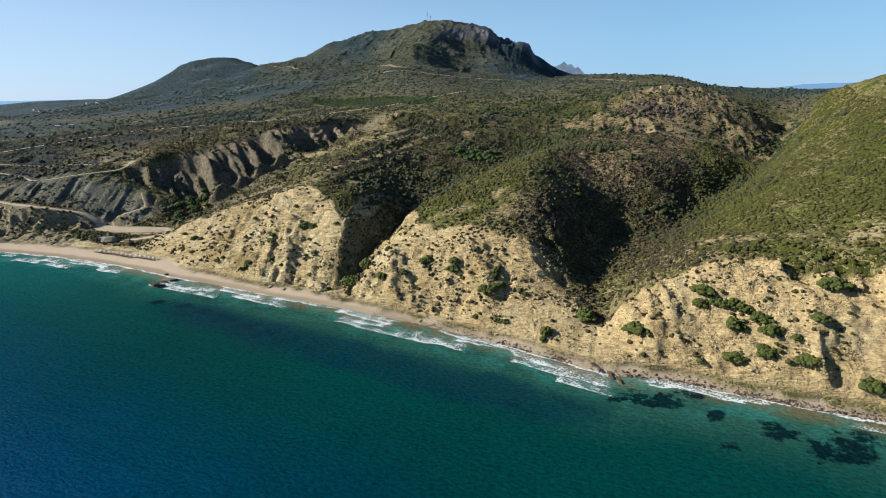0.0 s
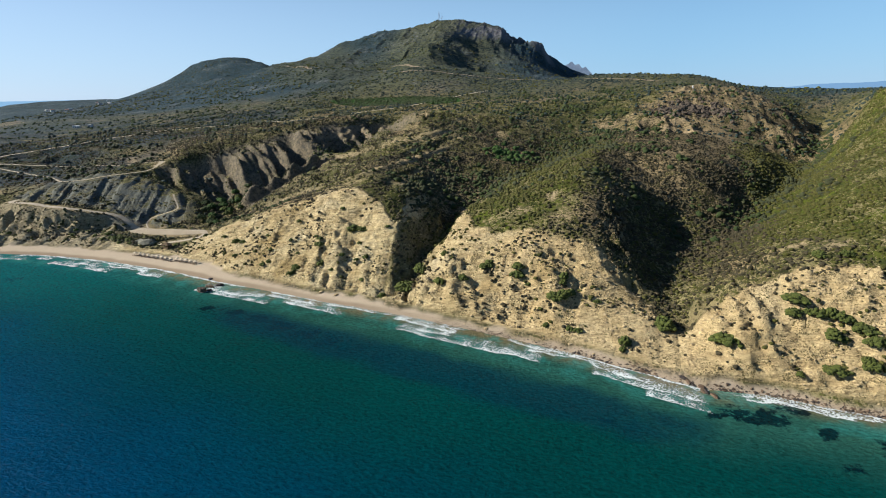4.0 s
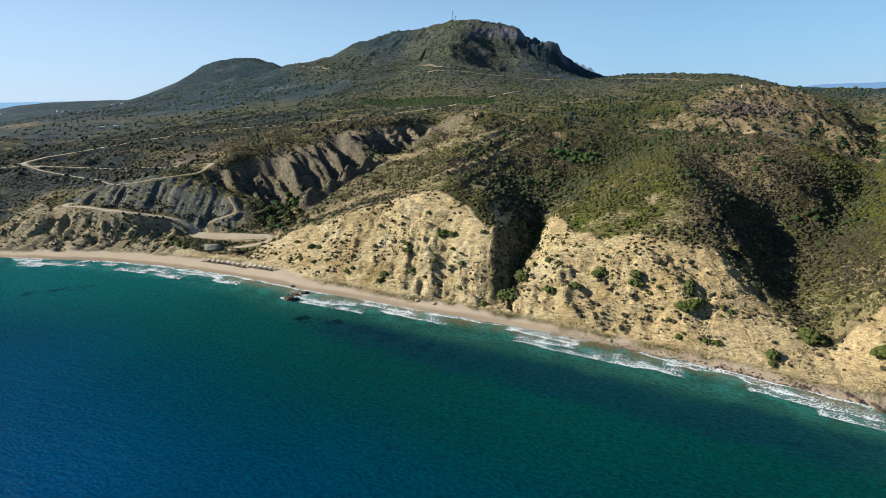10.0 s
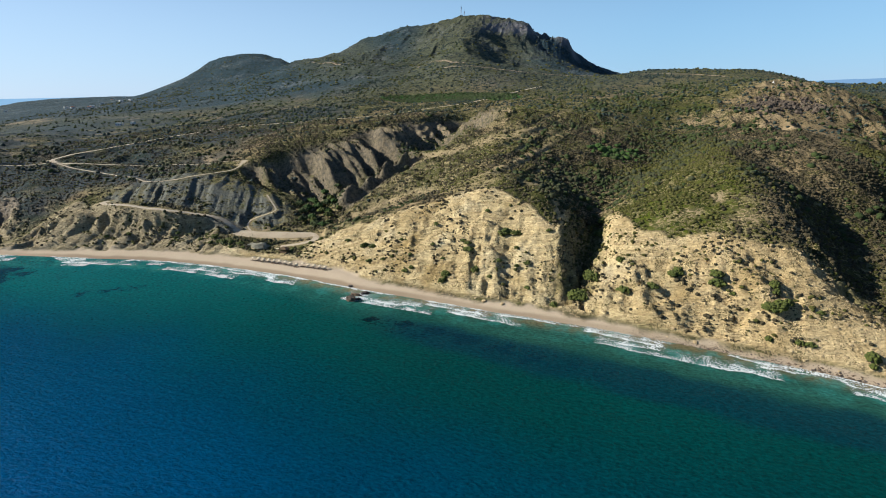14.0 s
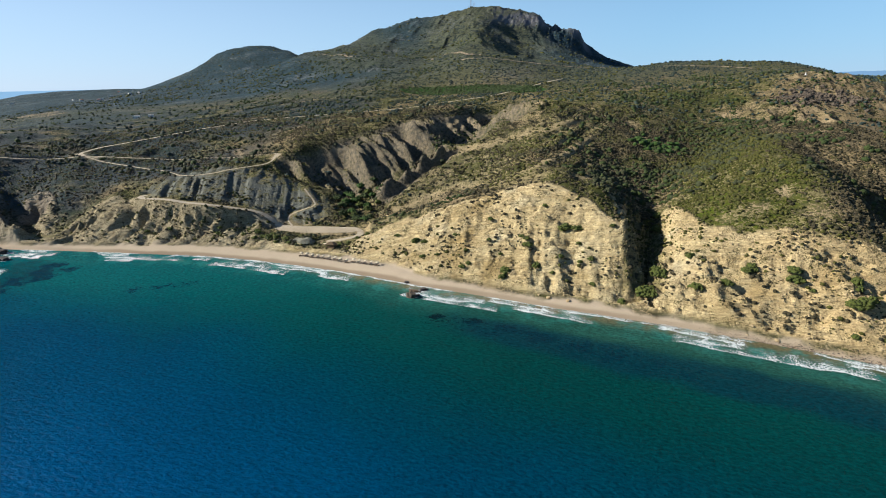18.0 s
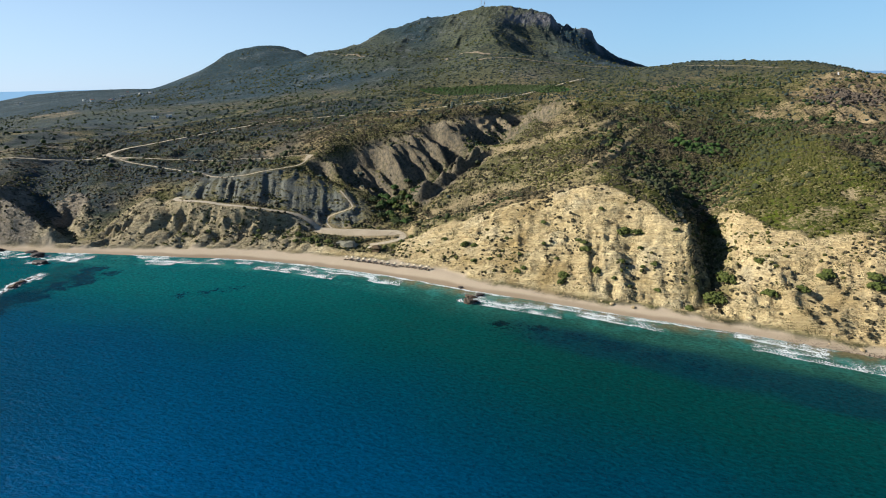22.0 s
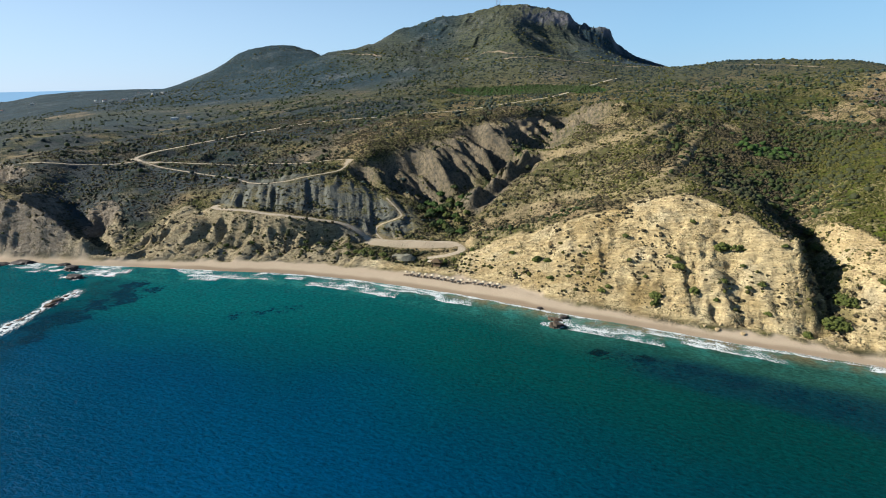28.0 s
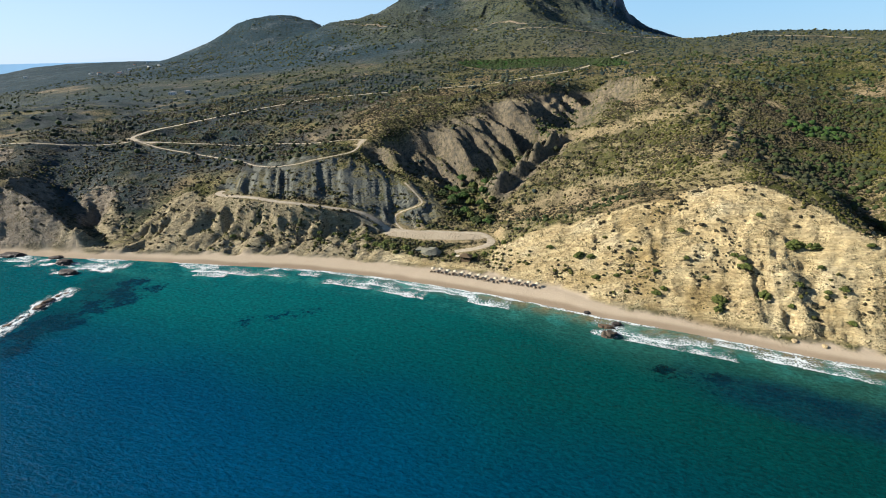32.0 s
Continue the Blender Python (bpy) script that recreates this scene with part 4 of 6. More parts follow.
PALE = 0.72 * spots(XX, YY, [(-212, 503, 7), (-220, 506, 5), (11, 537, 15), (30, 530, 10), (-715, 488, 15), (57, 666, 12), (40, 650, 9), (121, 567, 14),
                      (-1290, 792, 55), (-1220, 760, 40), (-214, 520, 7), (-205, 470, 5), (-198, 430, 5), (-194, 400, 4), (-111, 312, 8), (-104, 304, 7), (-126, 469, 10), (-40, 560, 12), (-20, 580, 16), (20, 560, 14), (-5, 556, 12), (40, 612, 9), (95, 648, 9),
                      (-452, 375, 9), (-640, 330, 12), (-330, 570, 12), (-800, 600, 8), (-280, 770, 10), (60, 238, 9), (78, 232, 10), (96, 226, 11), (48, 244, 7), (-70, 268, 9), (-48, 262, 8), (-56, 284, 8), (-84, 262, 7), (-292, 268, 10), (-288, 281, 8), (-297, 258, 7), (-340, 277, 9), (-326, 282, 9), (-312, 288, 9), (-185, 310, 8), (-150, 300, 7)])
zy, zx = np.gradient(Z, GY, GX)
SLOPE = np.hypot(zx, zy)
CREST = line_distance(XX, YY, [(-176, 300), (-184, 340), (-192, 390), (-203, 450), (-212, 504)])[0]
BARE = smooth(CREST + 12 * fbm(XX / 18, YY / 18, 4, 127, 0.6), 22, 4)
stony = np.maximum(BARE, 0.8 * smooth(XX, -285, -262) * smooth(XX, -188, -205) * smooth(YY, 300, 330) * smooth(YY, 520, 470) * smooth(fbm((YY + 0.5 * XX) / 16, XX / 60, 3, 129), -0.25, 0.35))
wob = 0.12 * fbm(XX / 9, YY / 9, 3, 95)
CLIFF = np.clip(coast * smooth(SLOPE + wob + 0.25 * smooth(-(BACK - 26), -14, 14), 0.62, 0.86) + coast * smooth(BACK, 12, 4), 0, 1)
RIM_X, RIM_Y = (-280, -262, -239, -215, -193, -172, -153, -139, -131), (268, 270, 273, 275, 279, 280, 269, 256, 246)
face = smooth(np.interp(XX, RIM_X, RIM_Y) + 2.5 * fbm(XX / 9, YY / 9, 3, 96) - YY, -0.8, 0.8) * smooth(XX, -282, -276) * smooth(XX, -128, -131) * smooth(BACK, 0, 2)
CLIFF = np.maximum(CLIFF * (1 - smooth(XX, -282, -276) * smooth(XX, -134, -140) * (1 - face)), face)
bank = smooth(XX, -480, -470) * smooth(XX, -338, -350) * smooth(YY, 268, 258) * smooth(BACK, 1, 3) * smooth(fbm(XX / 11, YY / 11, 3, 98), -0.35, 0.0)
CLIFF = np.maximum(CLIFF, 0.9 * bank)
# the pale rock of the middle and the eastern cliff ends along ragged rims
SPUR_X, SPUR_Y = (-110, -104, -98, -91, -80, -62, -46, -32, -20, -8, 2), (298, 290, 272, 257, 248, 248, 243, 243, 236, 222, 208)
EAST_X, EAST_Y = (2, 10, 18, 28, 45, 60, 72, 88, 110, 140), (205, 208, 212, 217, 219, 217, 212, 207, 201, 196)
ragged = 5.0 * fbm(XX / 12, YY / 12, 4, 94, 0.65)
spur = smooth(np.interp(XX, SPUR_X, SPUR_Y) + ragged - YY, -2.5, 2.5) * smooth(XX, -112, -107) * smooth(XX, 6, 1) * smooth(BACK, 0, 2)
east = smooth(np.interp(XX, EAST_X, EAST_Y) + 0.7 * ragged - YY, -2.0, 2.0) * smooth(XX, 1, 6) * smooth(BACK, 0, 2)
CLIFF = np.where(XX > -110, np.maximum(spur, east), CLIFF)
wall = smooth(XX, -129.5, -127) * smooth(XX, -109, -112) * smooth(YY, 219, 226)
CLIFF = CLIFF * (1 - 0.75 * wall)
HEAD = smooth(XX, -475, -500) * smooth(S, 60, 40) * smooth(BACK, 0, 3) * smooth(SLOPE + wob, 0.5, 0.8)
CLIFF = np.maximum(CLIFF, HEAD)
MARL = np.maximum(np.maximum(marl * smooth(SLOPE + wob, 0.28, 0.55), smooth(rib_d, 16, 9) * smooth(rib_u, 0, 0.1) * smooth(rib_u, 1, 0.85)), 0.35 * flank * smooth(YY, 500, 420) * smooth(SLOPE + 2.5 * wob, 0.5, 0.85))
# the western plain takes the mountain's haze-blue colours too
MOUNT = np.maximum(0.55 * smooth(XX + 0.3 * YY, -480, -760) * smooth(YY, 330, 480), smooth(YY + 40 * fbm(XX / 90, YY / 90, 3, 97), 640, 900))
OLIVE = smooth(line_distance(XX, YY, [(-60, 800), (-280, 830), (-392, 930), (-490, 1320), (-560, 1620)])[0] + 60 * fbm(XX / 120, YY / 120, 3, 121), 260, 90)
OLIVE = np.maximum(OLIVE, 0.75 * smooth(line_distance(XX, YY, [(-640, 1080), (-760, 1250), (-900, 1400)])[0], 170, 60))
CRAG = np.maximum(smooth(Z0, 222, 252) * smooth(SLOPE, 0.4, 0.8) * smooth(YY, 1400, 1550) * smooth(XX, -640, -420), spots(XX, YY, [(-288, 1700, 46)]))
FIELD = smooth(line_distance(XX, YY, [(-425, 745), (-340, 735), (-262, 695)])[0] + 8 * fbm(XX / 30, YY / 30, 2, 99), 32, 24)
valley = np.minimum(line_distance(XX, YY, [(-118, 225), (-117, 265), (-112, 305), (-105, 340), (-94, 374), (-78, 415), (-64, 460), (-52, 510), (-62, 620)])[0],
                    line_distance(XX, YY, [(20, 300), (46, 345), (66, 382), (86, 420), (108, 465), (122, 500), (140, 560)])[0] * 1.8)
shade_side = smooth(valley, 75, 20)
COVER = 0.55 + 0.17 * shade_side + 0.24 * fbm(XX / 42, YY / 42, 4, 103, 0.6) - 0.1 * MARL
on_ridge = smooth(XX, -306, -285) * smooth(XX, -135, -160) * smooth(YY, 275, 290) * smooth(YY, 540, 490) * (1 - CLIFF)
level = Z - 0.30 * XX + 3.0 * fbm(XX / 40, YY / 40, 3, 141)
belts = fbm(level / 5.0, (XX + YY) / 80.0, 4, 143, 0.6)
COVER += on_ridge * (0.62 * belts - 0.02)
COVER -= 0.10 * stony
COVER += 0.06 * flank + 0.04 * smooth(XX, -300, -270) * smooth(XX, -140, -170) * smooth(YY, 290, 310) * smooth(YY, 560, 480)
COVER += 0.06 * smooth(XX, -430, -520) * smooth(YY, 215, 260) + 0.12 * smooth(YY, 480, 640)
# plateau whose dark ground has distance haze tinted into its colour
HAZY_WEST = smooth(XX + 30 * fbm(XX / 60, YY / 60, 3, 113), -400, -470) * smooth(YY, 215, 250) * smooth(YY, 800, 600) * (1 - smooth(XX, -495, -470) * smooth(YY, 300, 275))
# where the scrub is green, and where it is dry and brown
patch = 0.5 + 0.9 * fbm(XX / 38, YY / 38, 3, 117)
GREEN = np.clip(smooth(XX, 30, 70) * smooth(YY, 560, 480) + smooth(line_distance(XX, YY, [(-85, 265), (-62, 320), (-70, 380), (-40, 430)])[0], 45, 20), 0, 1) * 0.6 + 0.5 * patch
GREEN = np.clip(GREEN * (1 - 0.2 * flank) - 0.7 * smooth(line_distance(XX, YY, [(10, 385), (20, 470), (40, 600), (100, 660), (122, 570)])[0], 60, 30), 0, 1)
KNOB = smooth(line_distance(XX, YY, [(5, 550), (25, 600), (58, 665), (125, 660), (122, 570), (40, 470)])[0] + 18 * fbm(XX / 40, YY / 40, 3, 119), 62, 28)
COVER -= 0.12 * KNOB
COVER += 0.16 * smooth(XX, 5, 25) * smooth(YY, 215, 235) * smooth(YY, 430, 350)
COVER += 0.20 * np.clip(GREEN, 0, 0.8)
GREEN = np.clip(GREEN + 0.7 * smooth(line_distance(XX, YY, [(-268, 440), (-245, 500), (-225, 540)])[0], 34, 16), 0, 1)
COVER += 0.12 * smooth(line_distance(XX, YY, [(-262, 281), (-238, 284), (-212, 288), (-192, 291)])[0], 9, 3)
# above 1 on the headland, where the stone colour stands for shade
WEST = smooth(XX, -320, -345) * (1 + 0.3 * smooth(XX, -495, -520))
TRACK = np.zeros_like(Z)
for key, (run, h, half) in ROAD_RUNS.items():
    m = (XX > run[:, 0].min() - 12) & (XX < run[:, 0].max() + 12) & (YY > run[:, 1].min() - 12) & (YY < run[:, 1].max() + 12)
    TRACK[m] = np.maximum(TRACK[m], smooth(line_distance(XX[m], YY[m], run[::3])[0], half + 2.2, half + 0.4))
TRACK = np.maximum(TRACK, lev)
SAND = smooth(BACK + 2.6 * fbm(XX / 6, YY / 6, 3, 107) + 2.5 * smooth(XX, -235, -200), 3.4, -0.8) * smooth(YY, 420, 330)
WET = smooth(S + 1.0 * fbm(XX / 14, YY / 14, 2, 109), 4.2, 1.6) * np.clip(width / 9, 0.4, 1)
PALE = np.maximum(PALE, 0.16 * stony)
PALE = np.maximum(PALE, 0.55 * on_ridge * smooth(belts, -0.12, -0.42))
PALE = np.maximum(PALE, 0.55 * smooth(TRACK, 0.4, 1.0) * smooth(YY, 800, 700))
PALE = np.maximum(PALE, np.maximum(lev, spots(XX, YY, [(-401, 358, 7), (-586, 331, 9)])))

DIP = Z - 0.12 * XX - 0.10 * np.minimum(XX + 190, 0) + 0.05 * YY + 1.2 * fbm(XX / 30, YY / 30, 2, 14)
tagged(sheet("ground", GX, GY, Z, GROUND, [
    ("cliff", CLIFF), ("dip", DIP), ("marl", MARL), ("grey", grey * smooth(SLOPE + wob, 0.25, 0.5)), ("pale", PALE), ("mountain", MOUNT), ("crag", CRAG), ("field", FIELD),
    ("cover", COVER), ("hazy_west", HAZY_WEST), ("olive", OLIVE), ("ochre", smooth(XX, -115, -40)), ("green", GREEN), ("west", WEST), ("sand", SAND), ("wet", WET)]),
    "dry scrub hills ending in pale sandstone cliffs above a sand beach", "ground", kind="structure")

WX = spaced([(-4800, 200), (-900, 25), (-600, 6), (-500, 2.5), (130, 2.5), (300, 20), (2400, 200)])
WY = spaced([(-2500, 200), (-300, 25), (60, 5), (110, 2.5), (235, 2.5), (300, 25), (4800, 300)])
wx, wy = np.meshgrid(WX, WY)
off = shore_y(wx) - wy
band_d, band_u = line_distance(wx, wy, [(-205, 186), (-160, 178), (-120, 171), (-90, 166), (-55, 160), (-20, 155), (20, 150)])
band = smooth(band_d, 17, 4) * smooth(band_u, -0.05, 0.15) * smooth(band_u, 1.05, 0.8)
weed = spots(wx, wy, [(20, 166, 8), (28, 167, 8), (35, 175, 7), (12, 163, 5), (58, 159, 8), (66, 153, 8), (73, 155, 9), (80, 165, 8), (77, 159, 8), (43, 148, 4), (41, 163, 5), (-343, 184, 9), (-338, 188, 6), (-351, 178, 9),
                      (-360, 173, 8), (-437, 189, 10), (-431, 178, 12), (-431, 165, 11), (-427, 151, 10), (-421, 186, 8), (-423, 171, 11), (-438, 148, 10), (-434, 136, 10), (-426, 128, 9), (-186, 187, 6), (-172, 183, 7), (-158, 180, 8), (-143, 177, 7), (-130, 172, 6), (-202, 187, 5), (-193, 187, 3), (100, 152, 12), (-20, 151, 3)])
reef_d = line_distance(wx, wy, [(-428, 96), (-432, 122), (-434, 140), (-436, 154), (-441, 171), (-449, 186)])[0]
weed = np.maximum(weed, 0.9 * smooth(line_distance(wx, wy, [(-560, 165), (-545, 180)])[0], 16, 6))
weed = np.maximum(weed, 0.55 * smooth(band_d, 13, 3) * smooth(band_u, 0.75, 0.35))
weed *= 1 - 0.3 * smooth(wx, -280, -320) * smooth(wx, -410, -390)
weed = np.maximum(weed, 0.42 * smooth(reef_d + 8 * fbm(wx / 11, wy / 11, 3, 133), 15, 4))
band = np.maximum(band, 0.62 * smooth(reef_d + 9 * fbm(wx / 16, wy / 16, 3, 131), 24, 5))
lagoon = smooth(wx, -455, -475) * smooth(off, 130, 90)
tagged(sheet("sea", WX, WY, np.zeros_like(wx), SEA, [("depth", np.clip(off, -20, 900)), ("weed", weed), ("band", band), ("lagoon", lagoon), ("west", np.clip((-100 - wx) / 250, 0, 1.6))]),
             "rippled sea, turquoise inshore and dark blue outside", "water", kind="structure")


def ring(name, radius, z0, z1, a0, a1, mat, profile=None, label="", centre=(-110.0, 0.0)):
    """An upright band of far country on a wide arc; angles from +y to the west."""
    n = 160
    ang = np.radians(np.linspace(a0, a1, n))
    top = np.full(n, z1) if profile is None else z1 * profile(np.linspace(0, 1, n))
    x, y = centre[0] - radius * np.sin(ang), centre[1] + radius * np.cos(ang)
    co = np.concatenate([np.stack([x, y, np.full(n, z0)], -1), np.stack([x * 1.002, y * 1.002, top], -1)])
    i = np.arange(n - 1)
    faces = np.stack([i, i + 1, i + 1 + n, i + n], -1)
    return tagged(new(name, mesh_of(name, co, faces, [mat])), label, "backdrop", kind="structure")


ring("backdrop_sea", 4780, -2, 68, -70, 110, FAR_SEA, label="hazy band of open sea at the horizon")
ring("backdrop_peak", 4600, -2, 285, 2.2, 7.2, HAZY_LIMESTONE, lambda u: 0.45 + 0.55 * np.sin(math.pi * u) ** 0.7 + 0.05 * vnoise(u * 14, u * 0, 5), "limestone peak far behind the mountain, paled blue by haze")
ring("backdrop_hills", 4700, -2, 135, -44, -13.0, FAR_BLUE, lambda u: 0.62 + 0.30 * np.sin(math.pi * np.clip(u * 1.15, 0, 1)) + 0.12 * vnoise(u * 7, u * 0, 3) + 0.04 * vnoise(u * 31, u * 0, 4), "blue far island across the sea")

# ---------------------------------------------------------------- roads
ROAD_LABELS = {"bend": "pale dirt road winding down the grey hill to the beach", "steep": "steep narrow dirt track with a hairpin",
               "upper": "pale dirt road across the plateau", "middle": "dirt track along the plateau edge", "low": "narrow dirt track above the grey hill",
               "west": "dirt track towards the headland"}
for key, (run, h, half) in ROAD_RUNS.items():
    run = resample(run, 2.0)
    d = np.gradient(run, axis=0)
    d /= np.linalg.norm(d, axis=1)[:, None] + 1e-9
    side = np.stack([-d[:, 1], d[:, 0]], -1)
    s = np.arange(len(run))
    cols = []
    for k, o in enumerate((-1.0, -0.45, 0.0, 0.45, 1.0)):
        edge = half * o * (1 + 0.16 * vnoise(s / 4.0, s * 0 + k, 7))
        p = run + side * edge[:, None]
        z = height(p[:, 0], p[:, 1]) + (0.16 if abs(o) < 0.5 else -0.05 if abs(o) == 1 else 0.14) - (0.06 if o == 0 else 0)
        if key.startswith(("mountain", "hill")):
            z = z + 0.7
        cols.append(np.column_stack([p, z]))
    co = np.stack(cols, 1).reshape(-1, 3)
    tagged(new("dirt_road", mesh_of("dirt_road", co, grid_faces(5, len(run)), [CUT_BANK if key.startswith(("mountain", "hill")) else DIRT])), ROAD_LABELS.get(key, "pale dirt road cut into the mountainside"),
           "road", kind="structure")

# ---------------------------------------------------------------- scrub
rng = np.random.default_rng(7)


def scatter(name, label, x0, x1, y0, y1, tries, density, rad, flat, mats, seed, category="scrub"):
    """Low shrubs as one mesh, where density(x, y) lets them grow."""
    r = np.random.default_rng(seed)
    x, y = r.uniform(x0, x1, tries), r.uniform(y0, y1, tries)
    keep = r.uniform(0, 1, tries) < density(x, y)
    x, y = x[keep], y[keep]
    n = len(x)
    size = rad[0] + (rad[1] - rad[0]) * r.uniform(0, 1, n) ** 2.2
    f = r.uniform(flat[0], flat[1], n)
    z = height(x, y) + size * f * 0.35
    co, faces = clumps(r, np.column_stack([x, y, z]), size, f)
    pick = np.repeat((sampled(GREEN, x, y) + r.uniform(-0.35, 0.35, n) < 0.42).astype(int) % len(mats), len(ICO_F))
    return tagged(new(name, mesh_of(name, co, faces, mats, True, pick)), label, category, kind="stuff")


OPEN = (1 - CLIFF) * (1 - SAND) * (1 - TRACK) * (1 - np.clip(PALE * 1.2, 0, 1)) * smooth(BACK, 2, 8) * (1 - 0.86 * grey) * (1 - 0.8 * MARL) * smooth(Z, 2.5, 4.5)


def scrub_density(x, y):
    o, c = sampled(OPEN, x, y), sampled(CLIFF, x, y) * (1 - sampled(SAND, x, y)) * smooth(sampled(BACK, x, y), 1, 6)
    tuft = smooth(fbm(x / 16, y / 16, 3, 201), -0.55, 0.25)
    return np.clip(o * (0.20 + 0.5 * tuft) * (0.45 + sampled(COVER, x, y)) + 0.42 * c * smooth(fbm(x / 9, y / 9, 3, 203), -0.15, 0.3), 0, 1)


for k, (x0, x1) in enumerate(((-660, -430), (-430, -250), (-250, -110), (-110, 10), (10, 160))):
    scatter("scrub", "low olive and grey-brown scrub dotting the hillsides", x0, x1, 176, 520, int((x1 - x0) * (110 if k == 0 else 240)), scrub_density, (0.30, 1.1), (0.55, 0.95),
            [SCRUB, DRY_SCRUB], 300 + k)
scatter("scrub", "taller scrub on the upper slopes", -560, 330, 515, 960, 16000, lambda x, y: sampled((1 - FIELD) * (1 - TRACK) * (1 - PALE) * (1 - 0.35 * KNOB), x, y) * (0.35 + 0.6 * smooth(fbm(x / 45, y / 45, 3, 241), -0.3, 0.2)), (0.6, 1.9),
        (0.6, 1.0), [SCRUB, PLAIN_LEAF], 320)


def wood_density(x, y):
    v = np.minimum(line_distance(x, y, [(-112, 305), (-105, 340), (-94, 374), (-78, 415), (-64, 460), (-52, 510), (-62, 620)])[0],
                   line_distance(x, y, [(46, 345), (66, 382), (86, 420), (108, 465), (122, 500), (140, 560), (168, 650)])[0] * 3.0)
    w = np.maximum(smooth(v, 42, 10), 0.8 * smooth(line_distance(x, y, [(-150, 440), (-120, 520)])[0], 40, 15) * 0.4)
    return w * smooth(fbm(x / 20, y / 20, 2, 211), -0.5, 0.2) * (1 - sampled(PALE, x, y))


scatter("maquis", "dark evergreen maquis filling the gullies", -220, 220, 330, 640, 15000, wood_density, (0.6, 1.9), (0.7, 1.1), [MAQUIS, DARK_LEAF], 330, "bushes")
scatter("maquis", "dark evergreen scrub on the shaded gully side", -185, -118, 262, 420, 2600,
        lambda x, y: smooth(line_distance(x, y, [(-134, 285), (-140, 350)])[0], 16, 6) * 0.4, (0.8, 1.9), (0.6, 1.0), [MAQUIS, MAQUIS], 331, "bushes")
scatter("maquis", "dark evergreen scrub on the shaded spur side", -40, 30, 240, 345, 2200,
        lambda x, y: smooth(line_distance(x, y, [(-12, 255), (-12, 300), (-5, 330)])[0], 22, 9) * 0.3, (0.6, 1.5), (0.6, 1.0), [SCRUB, DRY_SCRUB], 332, "bushes")
scatter("maquis", "dark green bushes along the cliff rim and the valley floor", -312, -180, 270, 520, 6000,
        lambda x, y: np.maximum(smooth(line_distance(x, y, [(-266, 279), (-240, 282), (-214, 286), (-196, 290)])[0], 8, 3) * smooth(fbm(x / 13, y / 13, 2, 235), -0.1, 0.3), smooth(line_distance(x, y, [(-306, 345), (-290, 395), (-277, 440), (-268, 490), (-262, 520)])[0], 13, 5)) * 0.75,
        (0.5, 1.5), (0.6, 1.0), [DARK_LEAF, DARK_LEAF], 333, "bushes")
scatter("maquis", "olive bushes and tussocks on the ridge above the beach valley", -305, -140, 284, 530, 14000,
        lambda x, y: sampled(OPEN, x, y) * smooth(fbm(x / 17, y / 17, 3, 231), 0.05, 0.4) * 0.5, (0.4, 1.25), (0.6, 1.0), [SCRUB, MAQUIS], 334, "bushes")
scatter("maquis", "olive bushes on the bank between the road and the beach", -420, -300, 246, 290, 2600,
        lambda x, y: smooth(fbm(x / 10, y / 10, 3, 233), 0.0, 0.3) * (1 - sampled(TRACK, x, y)) * smooth(sampled(BACK, x, y), 2, 5) * 0.8, (0.4, 1.3), (0.6, 1.0), [SCRUB, MAQUIS], 335, "bushes")
scatter("maquis", "drifts of dark evergreen bushes on the upper slopes", -300, 240, 300, 760, 15000,
        lambda x, y: sampled((1 - CLIFF) * (1 - TRACK) * (1 - 0.8 * np.clip(PALE, 0, 1)) * (1 - 0.6 * KNOB), x, y) * smooth(fbm(x / 26, y / 26, 3, 251, 0.6), 0.05, 0.3) * 0.8 * (1 - 0.5 * sampled(stony, x, y)) * (0.25 + 0.75 * smooth(x, -200, -170)) * smooth(sampled(BACK, x, y), 60, 110),
        (0.9, 2.4), (0.6, 1.0), [MAQUIS, DARK_LEAF], 336, "bushes")
scatter("maquis", "drifts of dark bushes on the plateau behind the bad land", -640, -270, 300, 700, 9000,
        lambda x, y: sampled((1 - MARL) * (1 - TRACK) * (1 - grey), x, y) * smooth(fbm(x / 24, y / 24, 3, 253, 0.6), 0.0, 0.25) * 0.8 * smooth(sampled(BACK, x, y), 40, 80),
        (0.8, 2.3), (0.6, 1.0), [PLAIN_LEAF, MAQUIS], 337, "bushes")
scatter("scattered_trees", "dark round trees and bushes scattered over the plain", -1500, -420, 300, 1350, 9000,
        lambda x, y: smooth(sampled(S, x, y), 60, 120) * (0.15 + 0.85 * smooth(fbm(x / 90, y / 90, 3, 221), -0.25, 0.35)) * (1 - sampled(TRACK, x, y)) * (1 - sampled(PALE, x, y)),
        (0.8, 2.6), (0.6, 1.0), [PLAIN_LEAF, DARK_LEAF], 340, "trees")
scatter("scattered_trees", "dark evergreen bushes on the mountain slopes", -1450, 250, 880, 1750, 6000, lambda x, y: 0.3 + 0.7 * smooth(fbm(x / 110, y / 110, 3, 223), -0.2, 0.4),
        (1.2, 3.4), (0.5, 0.9), [PLAIN_LEAF, SCRUB], 341, "trees")
scatter("vineyard", "bright green planted field beside the road", -450, -240, 660, 800, 5200, lambda x, y: sampled(FIELD, x, y), (1.1, 2.2), (0.5, 0.7), [GREEN_LEAF, DARK_LEAF], 342, "crop")
